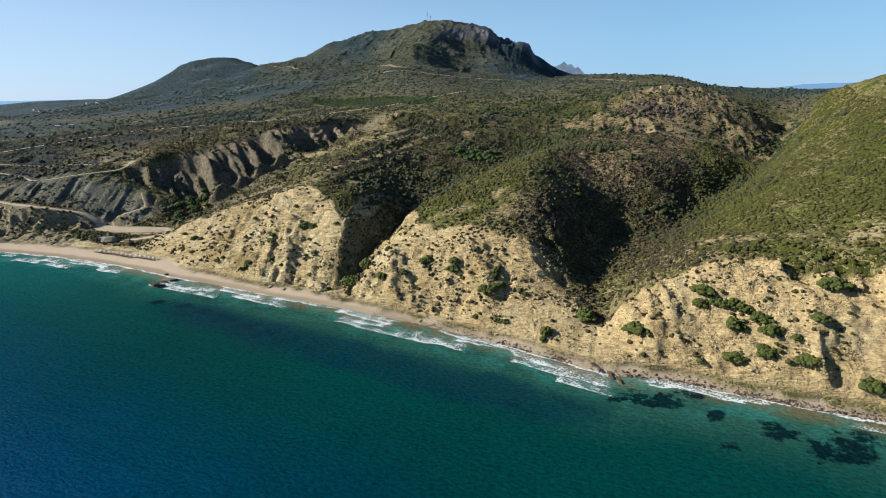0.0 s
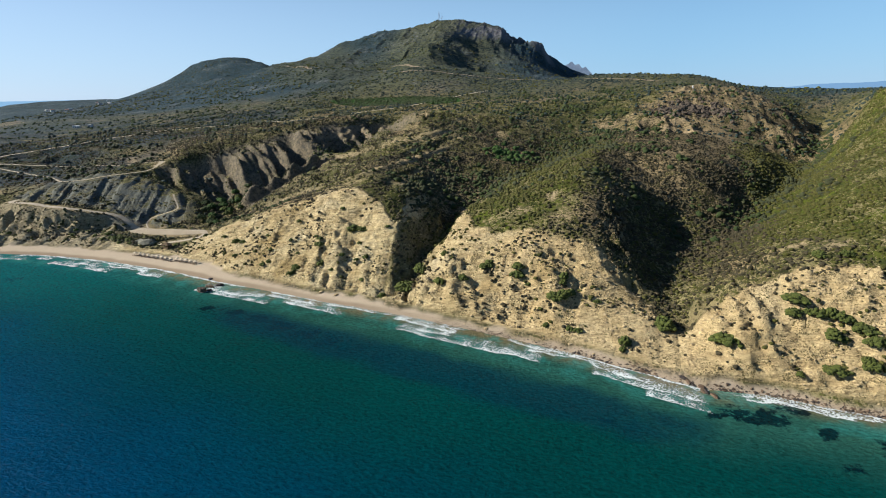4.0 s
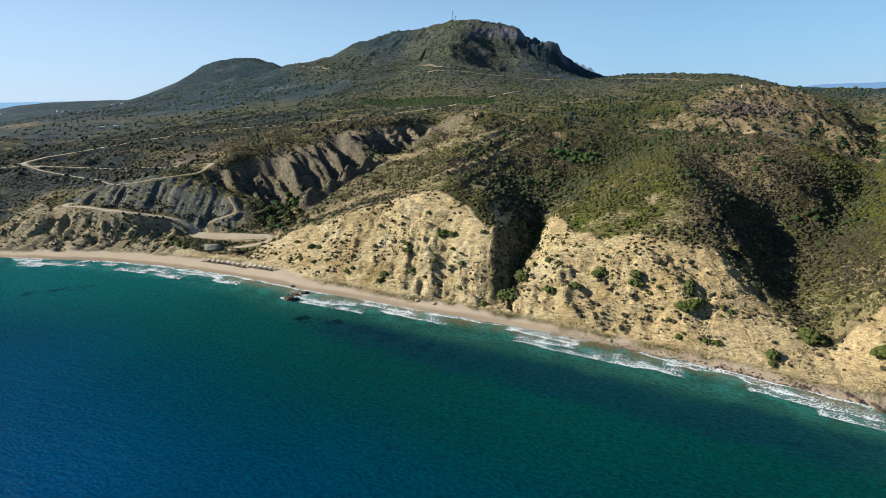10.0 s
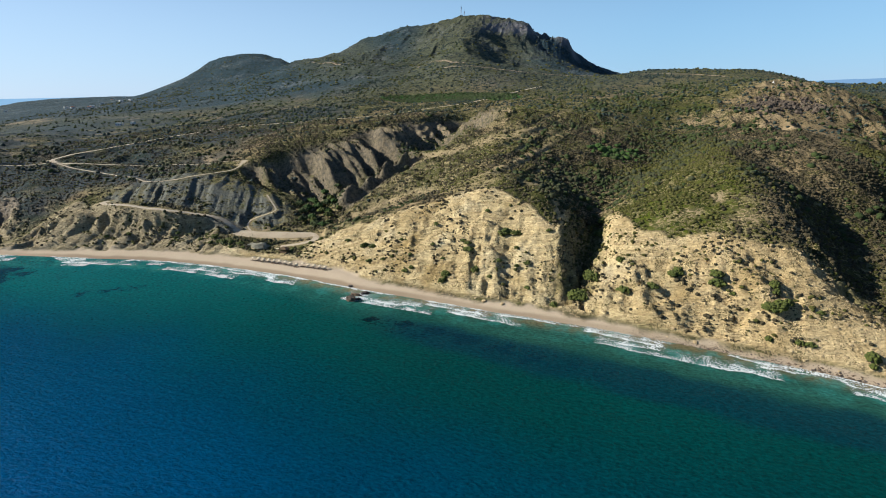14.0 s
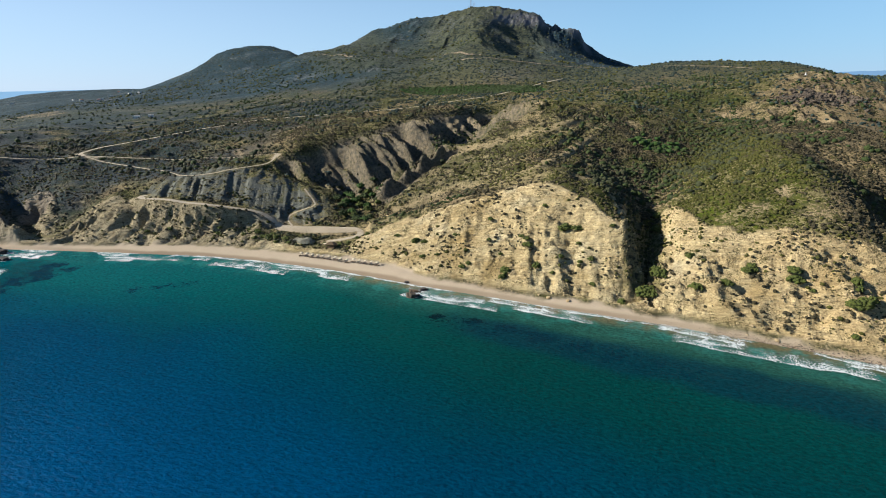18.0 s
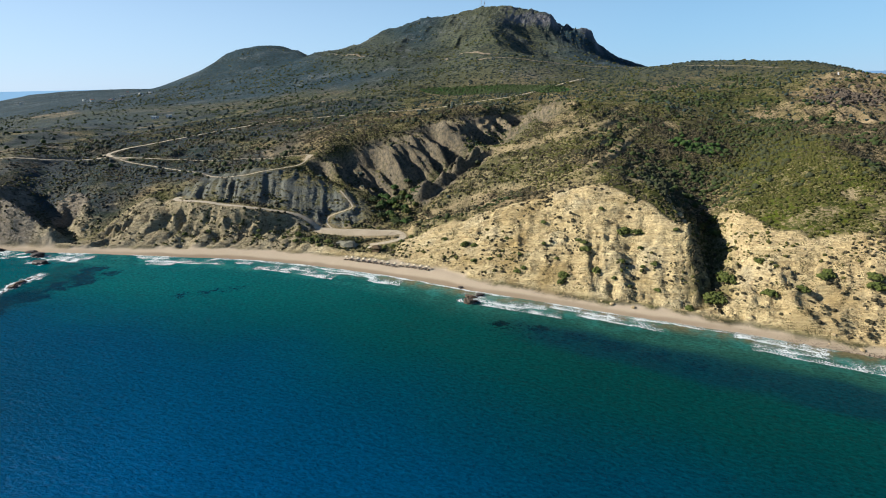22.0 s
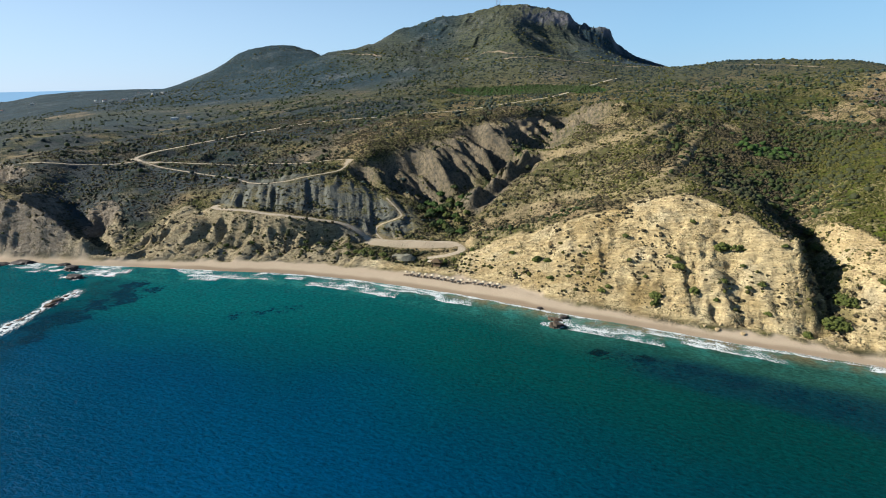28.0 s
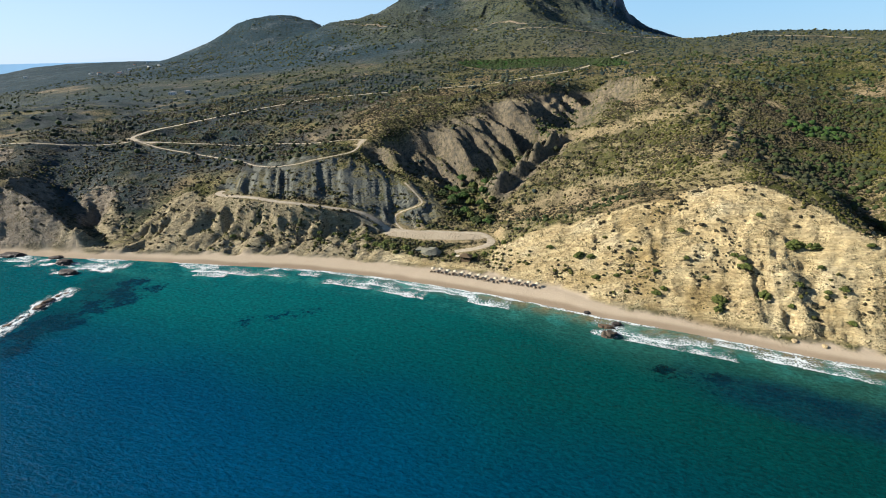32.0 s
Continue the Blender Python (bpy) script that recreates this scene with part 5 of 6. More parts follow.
scatter("rushes", "bright green bushes in the valley floor", -140, -80, 395, 460, 260, lambda x, y: smooth(np.hypot(x + 108, y - 428), 26, 10), (1.4, 3.0), (0.7, 0.9),
        [GREEN_LEAF, GREEN_LEAF], 343, "bushes")


# ---------------------------------------------------------------- bushes and trees that stand apart
def bush_kind(seed, leaf, height_of, count):
    r = np.random.default_rng(seed)
    root = thing("bush", "rounded dark green bush growing from the pale cliff", "bush")
    bm = bmesh.new()
    for a in range(5):
        t = a * 1.3 + r.uniform(0, 0.6)
        rod(bm, (0, 0, -0.4), (0.45 * math.cos(t), 0.45 * math.sin(t), 0.45 * height_of), 0.07, 0.03, 5)
    part("stems", bm, BARK, root)
    u = r.uniform(0, 1, count)
    t, q = r.uniform(0, 2 * math.pi, count), np.sqrt(u) * 0.85
    lump = 1 + 0.25 * np.sin(2 * t + seed) + 0.12 * np.sin(5 * t)
    top = height_of * np.sqrt(np.clip(1 - u * 0.9, 0, 1))
    p = np.stack([q * lump * np.cos(t), q * lump * np.sin(t), top * r.uniform(0.35, 0.95, count)], -1)
    co, f = clumps(r, p, r.uniform(0.13, 0.30, count), r.uniform(0.7, 1.0, count), 0.35)
    crown = new("crown", mesh_of("crown", co, f, [leaf]))
    crown.parent = root
    return root


def tree_kind(seed, leaf, count):
    r = np.random.default_rng(seed)
    root = thing("tree", "dark green evergreen tree in the valley behind the beach", "tree")
    bm = bmesh.new()
    rod(bm, (0, 0, -0.3), (0.05, 0.03, 0.5), 0.10, 0.07, 7)
    for a in range(5):
        t = a * 1.256 + r.uniform(-0.3, 0.3)
        rod(bm, (0.05, 0.03, 0.4), (0.5 * math.cos(t), 0.5 * math.sin(t), 0.95), 0.05, 0.02, 5)
    part("trunk", bm, BARK, root)
    d = r.normal(0, 1, (count, 3))
    d /= np.linalg.norm(d, axis=1)[:, None]
    d[:, 2] = np.abs(d[:, 2]) * 0.9 - 0.15
    q = r.uniform(0.55, 1.0, count)[:, None] * (1 + 0.22 * np.sin(3 * np.arctan2(d[:, 1], d[:, 0]) + seed))[:, None]
    p = d * q * (0.85, 0.85, 0.75) + (0, 0, 0.85)
    co, f = clumps(r, p, r.uniform(0.14, 0.30, count), r.uniform(0.7, 1.0, count), 0.35)
    crown = new("crown", mesh_of("crown", co, f, [leaf]))
    crown.parent = root
    return root


EAST_BUSHES = [(-0.9, 209.7, 4.4), (-15.3, 196.5, 2.8), (18.4, 196.4, 4.3), (40.5, 206.9, 3.8), (38.8, 207.6, 2.8), (42, 206.4, 2.8), (39.6, 203.6, 2.6), (43.8, 203.1, 1.9), 
               (47.4, 202.7, 3), (50.1, 202.6, 2.8), (52.5, 201.6, 3), (54.6, 200.4, 2.6), (58.5, 197.1, 3.5), (57.2, 198.1, 2.5), (60.5, 193, 3.4), (50, 196.6, 3), 
               (52.1, 195.9, 2.1), (49.9, 188.7, 3.6), (59.2, 188, 2.7), (58.4, 190, 1.8), (70.5, 186.9, 3.4), (72.2, 185.8, 2.3), (74.6, 194.3, 3.2), (88.4, 183.1, 4), 
               (87.2, 183.5, 2.3), (80, 204, 4.1), (77.7, 204, 2.9), (50.6, 225.4, 2.5), (58.9, 223.8, 2.3), (79, 216.7, 2.5), (67.9, 190.8, 1.8), (39.6, 187, 1.6)]
SPUR_BUSHES = [(-62, 225.8, 3.2), (-61.9, 223.4, 3.1), (-76.5, 230.1, 3), (-78.8, 227.7, 2.2), (-86.7, 221.6, 2.4), (-98.1, 220.9, 2.8), (-41.2, 213.2, 3.5), (-44.1, 211.8, 3), 
               (-38.2, 215.4, 2.7), (-41.6, 222.5, 2.6), (-41.9, 219.4, 2), (-36.3, 201, 1.9), (-33, 200.5, 1.9), (-45.7, 202.4, 1.7), (-113.7, 235.6, 2.1), (-100, 235.7, 2), 
               (-56.2, 219.8, 1.5), (-26.8, 214.6, 1.5), (-16, 192.9, 1.6), (-117.3, 226.3, 4.7), (-115, 224, 3), (-111.6, 232.9, 3.7), (-113, 236.3, 2.6), (-127.3, 219.7, 2.1), 
               (-111.2, 279.9, 3.2), (-110.8, 294.8, 3)]
MAIN_BUSHES = [(-237.6, 251.2, 2.5), (-232.1, 251, 2.2), (-204.8, 231.5, 1.7), (-202.2, 233.5, 1.7), (-182.2, 229.9, 2.7), (-182.8, 225.7, 2.1), (-229, 238.9, 1.8), (-220.7, 239.2, 1.3), 
               (-173.5, 240.4, 2.4), (-174.4, 243.5, 1.9), (-177.2, 244.7, 1.5), (-167.3, 231.3, 2.6), (-156.2, 249.1, 3.1), (-157.9, 248.4, 2.2), (-150.3, 247.9, 2.5), (-156.3, 234, 1.9), 
               (-142.4, 233.3, 1.8), (-147.1, 232.9, 1.5), (-140.5, 224.9, 1.7), (-133.9, 244, 1.5), (-159.1, 227.5, 1.3), (-214.8, 251.7, 1.4), (-196.7, 258.1, 1.6), (-251.7, 257.9, 1.6), 
               (-168.2, 259.3, 1.6), (-186.8, 239.6, 1.3), (-194.3, 245.2, 1.3), (-148.7, 240.5, 1.3), (-205.8, 241.2, 1.3)]
BANK_BUSHES = [(-335, 250, 2.6), (-329, 250, 2.3), (-322, 250, 2.3), (-334, 254, 2.1), (-344, 249, 1.8), (-354, 252, 1.8), (-291, 252, 1.6), (-287, 254, 1.7), (-283, 257, 1.5),
               (-298, 254, 1.4), (-280, 262, 1.6), (-276, 268, 1.8), (-420, 240, 1.6), (-405, 244, 1.8), (-372, 250, 2.0), (-366, 256, 2.2), (-374, 254, 1.8), (-345, 254, 1.9), (-340, 252, 2.2), (-350, 260, 1.9), (-318, 247, 1.6), (-358, 262, 1.7), (-326, 246, 1.5)]
# places and crown radii
VALLEY_TREES = [(-326, 342, 4.6), (-329, 328, 4.5), (-318, 335, 5.0), (-320, 318, 4.4), (-310, 313, 4.4), (-299, 299, 4.2), (-312, 304, 3.9), (-292, 296, 3.6), (-293, 306, 4.0),
                (-311, 327, 4.3), (-332, 347, 4.0), (-327, 360, 4.2), (-306, 338, 3.8), (-300, 318, 4.0), (-316, 350, 4.2), (-304, 326, 3.6), (-322, 326, 4.4),
                (-314, 341, 4.4), (-305, 306, 3.8), (-323, 351, 4.0), (-318, 366, 3.6), (-310, 358, 3.4), (-298, 330, 3.2), (-290, 300, 2.8)]
kinds = [bush_kind(11, BUSH_LEAF, 0.95, 105), bush_kind(12, BUSH_LEAF, 0.8, 95), bush_kind(13, BUSH_LEAF, 1.05, 115)]
trees = [tree_kind(21, BUSH_LEAF, 150), tree_kind(22, GREEN_LEAF, 130), tree_kind(23, DARK_LEAF, 140)]
pick = random.Random(5)


def plant(originals, places, group, label, kind_of=None):
    for k, (x, y, r) in enumerate(places):
        src = originals[kind_of if kind_of is not None else pick.randrange(len(originals))]
        z = float(height(x, y)) - 0.12 * r
        ob = copy_thing(src, pose(x, y, z, 0, 0, pick.uniform(0, 360)) @ Matrix.Diagonal((r, r * pick.uniform(0.85, 1.1), r * pick.uniform(0.8, 1.05), 1)))
        tagged(ob, label, group=group)


plant(kinds, EAST_BUSHES, "bushes on the eastern cliff", "rounded dark green bush on the pale eastern cliff")
plant(kinds, SPUR_BUSHES, "bushes on the middle cliff", "dark green bush clinging to the cliff between gullies")
plant(kinds, MAIN_BUSHES, "bushes on the main cliff", "small dark bush rooted in the sandstone cliff")
plant(kinds, BANK_BUSHES, "bushes behind the beach", "dense dark bush on the bank behind the beach")
plant(trees, [(x, y, 0.82 * s) for x, y, s in VALLEY_TREES], "trees in the beach valley", "dark evergreen tree beside the dirt road")
for o in kinds + trees:
    for c in (*o.children_recursive, o):
        bpy.data.objects.remove(c)


# ---------------------------------------------------------------- rocks
def rock_mesh(name, seed, size, mat, rough=0.55, levels=3):
    bm = bmesh.new()
    bmesh.ops.create_icosphere(bm, subdivisions=levels, radius=1)
    off = Vector((seed * 3.7, seed * 1.3, seed * 2.1))
    for v in bm.verts:
        p = v.co.copy()
        k = 1 + rough * noise.noise(p * 1.3 + off) + 0.8 * rough * (0.5 - abs(noise.noise(p * 2.6 + off))) + 0.7 * rough * (0.4 - abs(noise.noise(p * 5 + off)))
        k = min(k, 1.25) + 0.16 * (round(2.5 * noise.noise(p * 3.1 - off)) / 2.5)
        step = 0.08 * math.sin((p.z * size[2] + 0.4 * p.x) * 5)
        v.co = Vector((p.x * size[0] * (k + step), p.y * size[1] * (k + step), min(p.z * k, 0.75 + 0.1 * p.x) * size[2]))
    me = bpy.data.meshes.new(name)
    bm.to_mesh(me)
    bm.free()
    me.materials.append(mat)
    return me


def rock(x, y, z, size, turn, seed, label, mat=SHORE_ROCK, group=""):
    ob = new("rock", rock_mesh("rock", seed, size, mat))
    ob.matrix_world = pose(x, y, z, 0, 0, turn)
    return tagged(ob, label, "rock", group)


def slabs(x, y, z, count, size, dip, turn, seed, label, mat, group):
    """A rock of tilted, broken beds lying on one another."""
    r = random.Random(seed)
    bm = bmesh.new()
    lift = 0.0
    for k in range(count):
        w, d, t = size[0] * r.uniform(0.55, 1.0), size[1] * r.uniform(0.55, 1.0), size[2] * r.uniform(0.6, 1.3)
        n = r.randint(6, 9)
        ring_a = [(w * r.uniform(0.75, 1.1) * math.cos(6.283 * a / n), d * r.uniform(0.75, 1.1) * math.sin(6.283 * a / n)) for a in range(n)]
        ox, oy = r.uniform(-0.35, 0.35) * size[0], r.uniform(-0.3, 0.3) * size[1]
        low = [bm.verts.new((ox + a, oy + b, lift - 0.3 * t)) for a, b in ring_a]
        top = [bm.verts.new((ox + a * r.uniform(0.82, 0.97), oy + b * r.uniform(0.82, 0.97), lift + t * r.uniform(0.8, 1.15))) for a, b in ring_a]
        mid = bm.verts.new((ox, oy, lift + t * 1.1))
        bm.faces.new(low[::-1])
        for a in range(n):
            b = (a + 1) % n
            bm.faces.new((low[a], low[b], top[b], top[a]))
            bm.faces.new((top[a], top[b], mid))
        lift += 0.62 * t
    bmesh.ops.transform(bm, matrix=Matrix.Rotation(radians(dip), 4, "Y"), verts=bm.verts)
    me = bpy.data.meshes.new("rock")
    bm.to_mesh(me)
    bm.free()
    me.materials.append(mat)
    ob = new("rock", me)
    ob.matrix_world = pose(x, y, z, 0, 0, turn)
    return tagged(ob, label, "rock", group)


slabs(-221.8, 203.4, -0.6, 5, (2.7, 1.8, 0.8), 14, 10, 1, "layered dark brown rock of tilted beds awash in the surf", OUTCROP, "surf rocks")
slabs(-219.6, 205.6, -0.4, 3, (1.7, 1.2, 0.7), -6, 35, 2, "small layered rock awash in the surf", DARK_ROCK, "surf rocks")
slabs(-222.8, 209.8, -0.3, 4, (2.6, 1.3, 0.55), 6, 0, 3, "flat bedded tan rock at the water's edge", SHORE_ROCK, "surf rocks")
rock(-219.0, 213.0, 0.4, (1.8, 1.1, 1.0), 40, 4, "dark rock at the water's edge", DARK_ROCK, "surf rocks")
rock(-230.5, 219.5, 0.5, (1.1, 0.8, 0.7), 10, 5, "dark boulder on the wet sand", DARK_ROCK, "surf rocks")
rock(-492, 196.4, 0.5, (3.7, 2.6, 2.4), 12, 6, "rounded dark rock standing in shallow surf", DARK_ROCK, "headland rocks")
rock(-478, 187.3, 0.3, (4.2, 2.3, 1.8), 8, 7, "dark rock with foam round it", DARK_ROCK, "headland rocks")
rock(-532, 196.5, 0.5, (6.0, 3.0, 1.4), 15, 8, "flat rock below the headland", DARK_ROCK, "headland rocks")
rock(-545, 190, 0.2, (7.0, 3.0, 1.2), 30, 9, "flat dark rock below the headland", DARK_ROCK, "headland rocks")
rock(-505, 201, 0.3, (3.0, 1.6, 1.0), 30, 10, "low rock below the headland", DARK_ROCK, "headland rocks")
ledge = random.Random(21)
for k in range(11):
    u = k / 10
    slabs(0.0 + 13.0 * u + ledge.uniform(-0.8, 0.8), 187.0 - 12.0 * u + ledge.uniform(-0.9, 0.9), 0.5 - 0.9 * u, ledge.randint(2, 3), (2.4 * ledge.uniform(0.6, 1.1), 1.0 * ledge.uniform(0.6, 1.2), 0.5),
          ledge.uniform(-14, 14), -50 + ledge.uniform(-20, 20), 130 + k, "brown broken ledge running from the cliff foot into the sea", SHORE_ROCK if k % 3 else DARK_ROCK, "east shore rocks")
rr = random.Random(8)
for k in range(22):
    t = 0.05 + 0.88 * (k + rr.uniform(-0.4, 0.4)) / 22
    x = float(np.interp(t, (0, 0.25, 0.5, 0.75, 1), (-440, -446, -450, -455, -456))) + rr.uniform(-1.4, 1.4)
    y = float(np.interp(t, (0, 0.25, 0.5, 0.75, 1), (100, 128, 146, 162, 178)))
    big = 1.9 if 0.62 < t < 0.8 else 1.1
    slabs(x, y, -0.35, rr.randint(2, 3), (1.5 * big * rr.uniform(0.7, 1.2), 1.0 * big * rr.uniform(0.7, 1.2), 0.45 * big ** 0.5), rr.uniform(-10, 10), 75 + rr.uniform(-25, 25), 160 + k,
          "jagged brown reef rock washed by white water", SHORE_ROCK if k % 2 else DARK_ROCK, "reef")
rock(-312.5, 252.8, 4.0, (6.0, 4.4, 5.0), 15, 31, "steep grey marl block beside the beach kiosk", MARL_BLOCK)
rr = random.Random(3)
for k in range(10):
    x = rr.uniform(-215, 0)
    y = float(foot_y(x)) + rr.uniform(-2.5, 2.5)
    s = rr.uniform(0.3, 0.85)
    rock(x, y, float(height(x, y)) + 0.15 * s, (1.3 * s, 0.9 * s, 0.8 * s), rr.uniform(0, 180), 40 + k, "fallen sandstone block at the cliff foot", SANDSTONE, "fallen blocks")

r = np.random.default_rng(78)
n = 520
t = r.uniform(0, 1, n)
x = 6 + 62 * t + r.normal(0, 7, n)
y = 584 + 18 * t + r.normal(0, 9, n)
size = r.uniform(0.6, 2.2, n)
co, f = clumps(r, np.column_stack([x, y, height(x, y) + size * 0.2]), size, r.uniform(0.6, 1.1, n), 0.45)
tagged(new("outcrop", mesh_of("outcrop", co, f, [OUTCROP], False)), "dark broken rocks on the brown knoll", "rocks", kind="stuff")

# loose blocks and ledges that roughen the cliffs
r = np.random.default_rng(79)
n = 60000
x, y = r.uniform(-290, 120, n), r.uniform(178, 300, n)
ok = r.uniform(0, 1, n) < sampled(CLIFF, x, y) * (1 - sampled(SAND, x, y)) * smooth(fbm(x / 12, y / 12, 3, 81), -0.3, 0.4) * 0.30
x, y = x[ok], y[ok]
size = 0.16 + 0.55 * r.uniform(0, 1, len(x)) ** 3
co, f = clumps(r, np.column_stack([x, y, height(x, y) + size * 0.1]), size, r.uniform(0.5, 0.9, len(x)), 0.5)
tagged(new("cliff_rubble", mesh_of("cliff_rubble", co, f, [SANDSTONE], False)), "broken sandstone blocks on the cliff faces", "rocks", kind="stuff")

# shingle and broken stones along the narrow shore, counted by nobody
r = np.random.default_rng(77)
n = 4200
x = r.uniform(-110, 112, n)
y = shore_y(x) + np.abs(r.normal(0, 1, n)) * (0.9 + 0.9 * r.uniform(0, 1, n)) - 0.2
ok = r.uniform(0, 1, n) < 0.25 + 0.75 * smooth(vnoise(x / 9, x * 0, 83) + 0.004 * (x + 30), -0.3, 0.3)
x, y = x[ok], y[ok]
n = len(x)
size = 0.10 + 0.45 * r.uniform(0, 1, n) ** 4 * smooth(x, -110, -10)
co, f = clumps(r, np.column_stack([x, y, height(x, y) + size * 0.1]), size, r.uniform(0.4, 0.8, n), 0.5)
tagged(new("shingle", mesh_of("shingle", co, f, [SHORE_ROCK, DARK_ROCK], False, np.repeat(r.integers(0, 2, n), len(ICO_F)))),
       "brown stones and rubble along the waterline", "stones", kind="stuff")


# ---------------------------------------------------------------- surf
def surf(name, label, line_fn, x0, x1, y_in, y_out, seed, dx=0.5, dy=0.45, thresh=0.0, lift=0.3):
    """Lacy foam: a fine sheet along the shore with holes torn by noise. y is counted seaward from line_fn."""
    xs, ys = np.arange(x0, x1, dx), np.arange(y_in, y_out, dy)
    a, b = np.meshgrid(xs, ys)
    wave = np.zeros_like(a)
    for k, (at, wide, run) in enumerate(((2.6, 4.0, 17), (6.0, 7.0, 15), (10.0, 8.0, 18), (15.0, 9.0, 17))):
        front = at + 1.7 * vnoise(a / 17, a * 0 + k, seed + k) + 0.6 * vnoise(a / 4.5, a * 0 + k, seed + 9 + k)
        on = smooth(vnoise(a / run, a * 0 + 2 * k, seed + 20 + k) + (0.24, 0.14, 0.14, 0.0)[k], 0.0, 0.4)
        back = front - b
        wave = np.maximum(wave, on * smooth(back, -0.3, 0.3) * (0.45 * np.exp(-np.maximum(back, 0) / 0.8) + 0.50 * (1 - smooth(back, 0.5, wide * 1.5))))
    edge = 0.6 + 0.5 * vnoise(a / 6, a * 0, seed + 40)
    wave = np.maximum(wave, 0.75 * smooth(np.abs(b - edge), 0.8, 0.2) * smooth(vnoise(a / 25, a * 0, seed + 41), -0.3, 0.3))
    wave *= smooth(a, x0, x0 + 9) * smooth(a, x1, x1 - 9)
    keep = wave > 0.14 + thresh
    zz = 0.05 + lift * wave * (0.7 + 0.3 * vnoise(a / 1.2, b / 1.2, seed + 50))
    co = np.stack([a, line_fn(a) - b, zz], -1).reshape(-1, 3)
    faces = grid_faces(len(xs), len(ys))
    k = keep.ravel()
    faces = faces[k[faces].sum(1) >= 3]
    used, inv = np.unique(faces, return_inverse=True)
    me = mesh_of(name, co[used], inv.reshape(faces.shape), [FOAM])
    me.attributes.new("foam", "FLOAT", "POINT").data.foreach_set("value", wave.ravel()[used].astype(np.float32))
    return tagged(new(name, me), label, "foam", kind="stuff")


surf("surf", "white foam of small waves breaking along the beach", shore_y, -478, -200, -1.0, 20, 404, thresh=-0.08)
surf("surf", "white foam of small waves breaking below the cliffs", shore_y, -228, 14, -1.0, 15, 430)
surf("surf", "thin foam along the rocky foot of the cliff", shore_y, -4, 118, -0.5, 7, 460, thresh=0.03)
surf("surf", "foam round the headland rocks", shore_y, -560, -462, -0.5, 17, 490, thresh=-0.04)


def reef_line(t):
    return np.interp(t, (0, 0.25, 0.5, 0.75, 1), (-440, -446, -450, -455, -456)), np.interp(t, (0, 0.25, 0.5, 0.75, 1), (100, 128, 146, 162, 178))


def foam_sheet(co, dens, nx, ny, label):
    """A sheet of foam with holes where dens is low."""
    faces = grid_faces(nx, ny)
    faces = faces[(dens > 0.1).ravel()[faces].sum(1) >= 3]
    used, inv = np.unique(faces, return_inverse=True)
    me = mesh_of("surf", co.reshape(-1, 3)[used], inv.reshape(faces.shape), [FOAM])
    me.attributes.new("foam", "FLOAT", "POINT").data.foreach_set("value", dens.ravel()[used].astype(np.float32))
    return tagged(new("surf", me), label, "foam", kind="stuff")


t, w = np.linspace(0, 1, 200), np.linspace(-9, 9, 50)
tt, ww = np.meshgrid(t, w)
rx, ry = reef_line(tt)
dens = smooth(np.abs(ww + 1.2 * vnoise(tt * 14, tt * 0, 71)), (8.6 - 2.4 * tt) * (1 + 0.35 * vnoise(tt * 23, tt * 0, 72)), 0.8) * smooth(tt, 1.0, 0.9) * (0.72 + 0.45 * vnoise(tt * 40, ww / 1.6, 73))
foam_sheet(np.stack([rx + ww * 0.95, ry - 0.2 * ww, 0.1 + 0.35 * dens], -1), dens, len(t), len(w), "white water breaking over the reef")
for k, (x, y, r) in enumerate(((-479, 188, 10), (-490, 196, 9), (-466, 196, 9), (-502, 196, 9), (-221, 205, 6))):
    q = np.arange(-1.6 * r, 1.6 * r, 0.5)
    fx, fy = np.meshgrid(q, q * 0.6)
    dens = 0.85 * smooth(np.hypot(fx, fy / 0.6) + 0.5 * r * fbm(fx / 5, fy / 4, 3, 500 + k), 1.25 * r, 0.3 * r) * (0.6 + 0.7 * vnoise(fx / 3.5, fy / 1.8, 510 + k))
    foam_sheet(np.stack([x + fx, y + fy, 0.08 + 0.25 * dens], -1), dens, len(q), len(q), "lacy foam washing round the dark rocks")


# ---------------------------------------------------------------- beach umbrellas and loungers
def umbrella():
    root = thing("beach_umbrella", "cream canvas beach umbrella standing in the sand", "umbrella", group="umbrellas on the beach")
    bm = bmesh.new()
    rod(bm, (0, 0, -0.3), (0, 0, 2.35), 0.035, 0.03, 8)
    part("pole", bm, WOOD, root)
    bm = bmesh.new()
    rim = [bm.verts.new((1.1 * math.cos(a * math.pi / 4), 1.1 * math.sin(a * math.pi / 4), 1.95 - (0.06 if a % 2 else 0))) for a in range(8)]
    mid = [bm.verts.new((0.6 * math.cos(a * math.pi / 4), 0.6 * math.sin(a * math.pi / 4), 2.28)) for a in range(8)]
    top = bm.verts.new((0, 0, 2.5))
    hem = [bm.verts.new((v.co.x * 1.01, v.co.y * 1.01, v.co.z - 0.16)) for v in rim]
    for a in range(8):
        b = (a + 1) % 8
        bm.faces.new((rim[a], rim[b], mid[b], mid[a]))
        bm.faces.new((mid[a], mid[b], top))
        bm.faces.new((hem[a], hem[b], rim[b], rim[a]))
    part("canopy", bm, CANVAS, root)
    bm = bmesh.new()
    rod(bm, (0, 0, 2.48), (0, 0, 2.6), 0.05, 0.02, 6)
    part("finial", bm, WOOD, root)
    return root


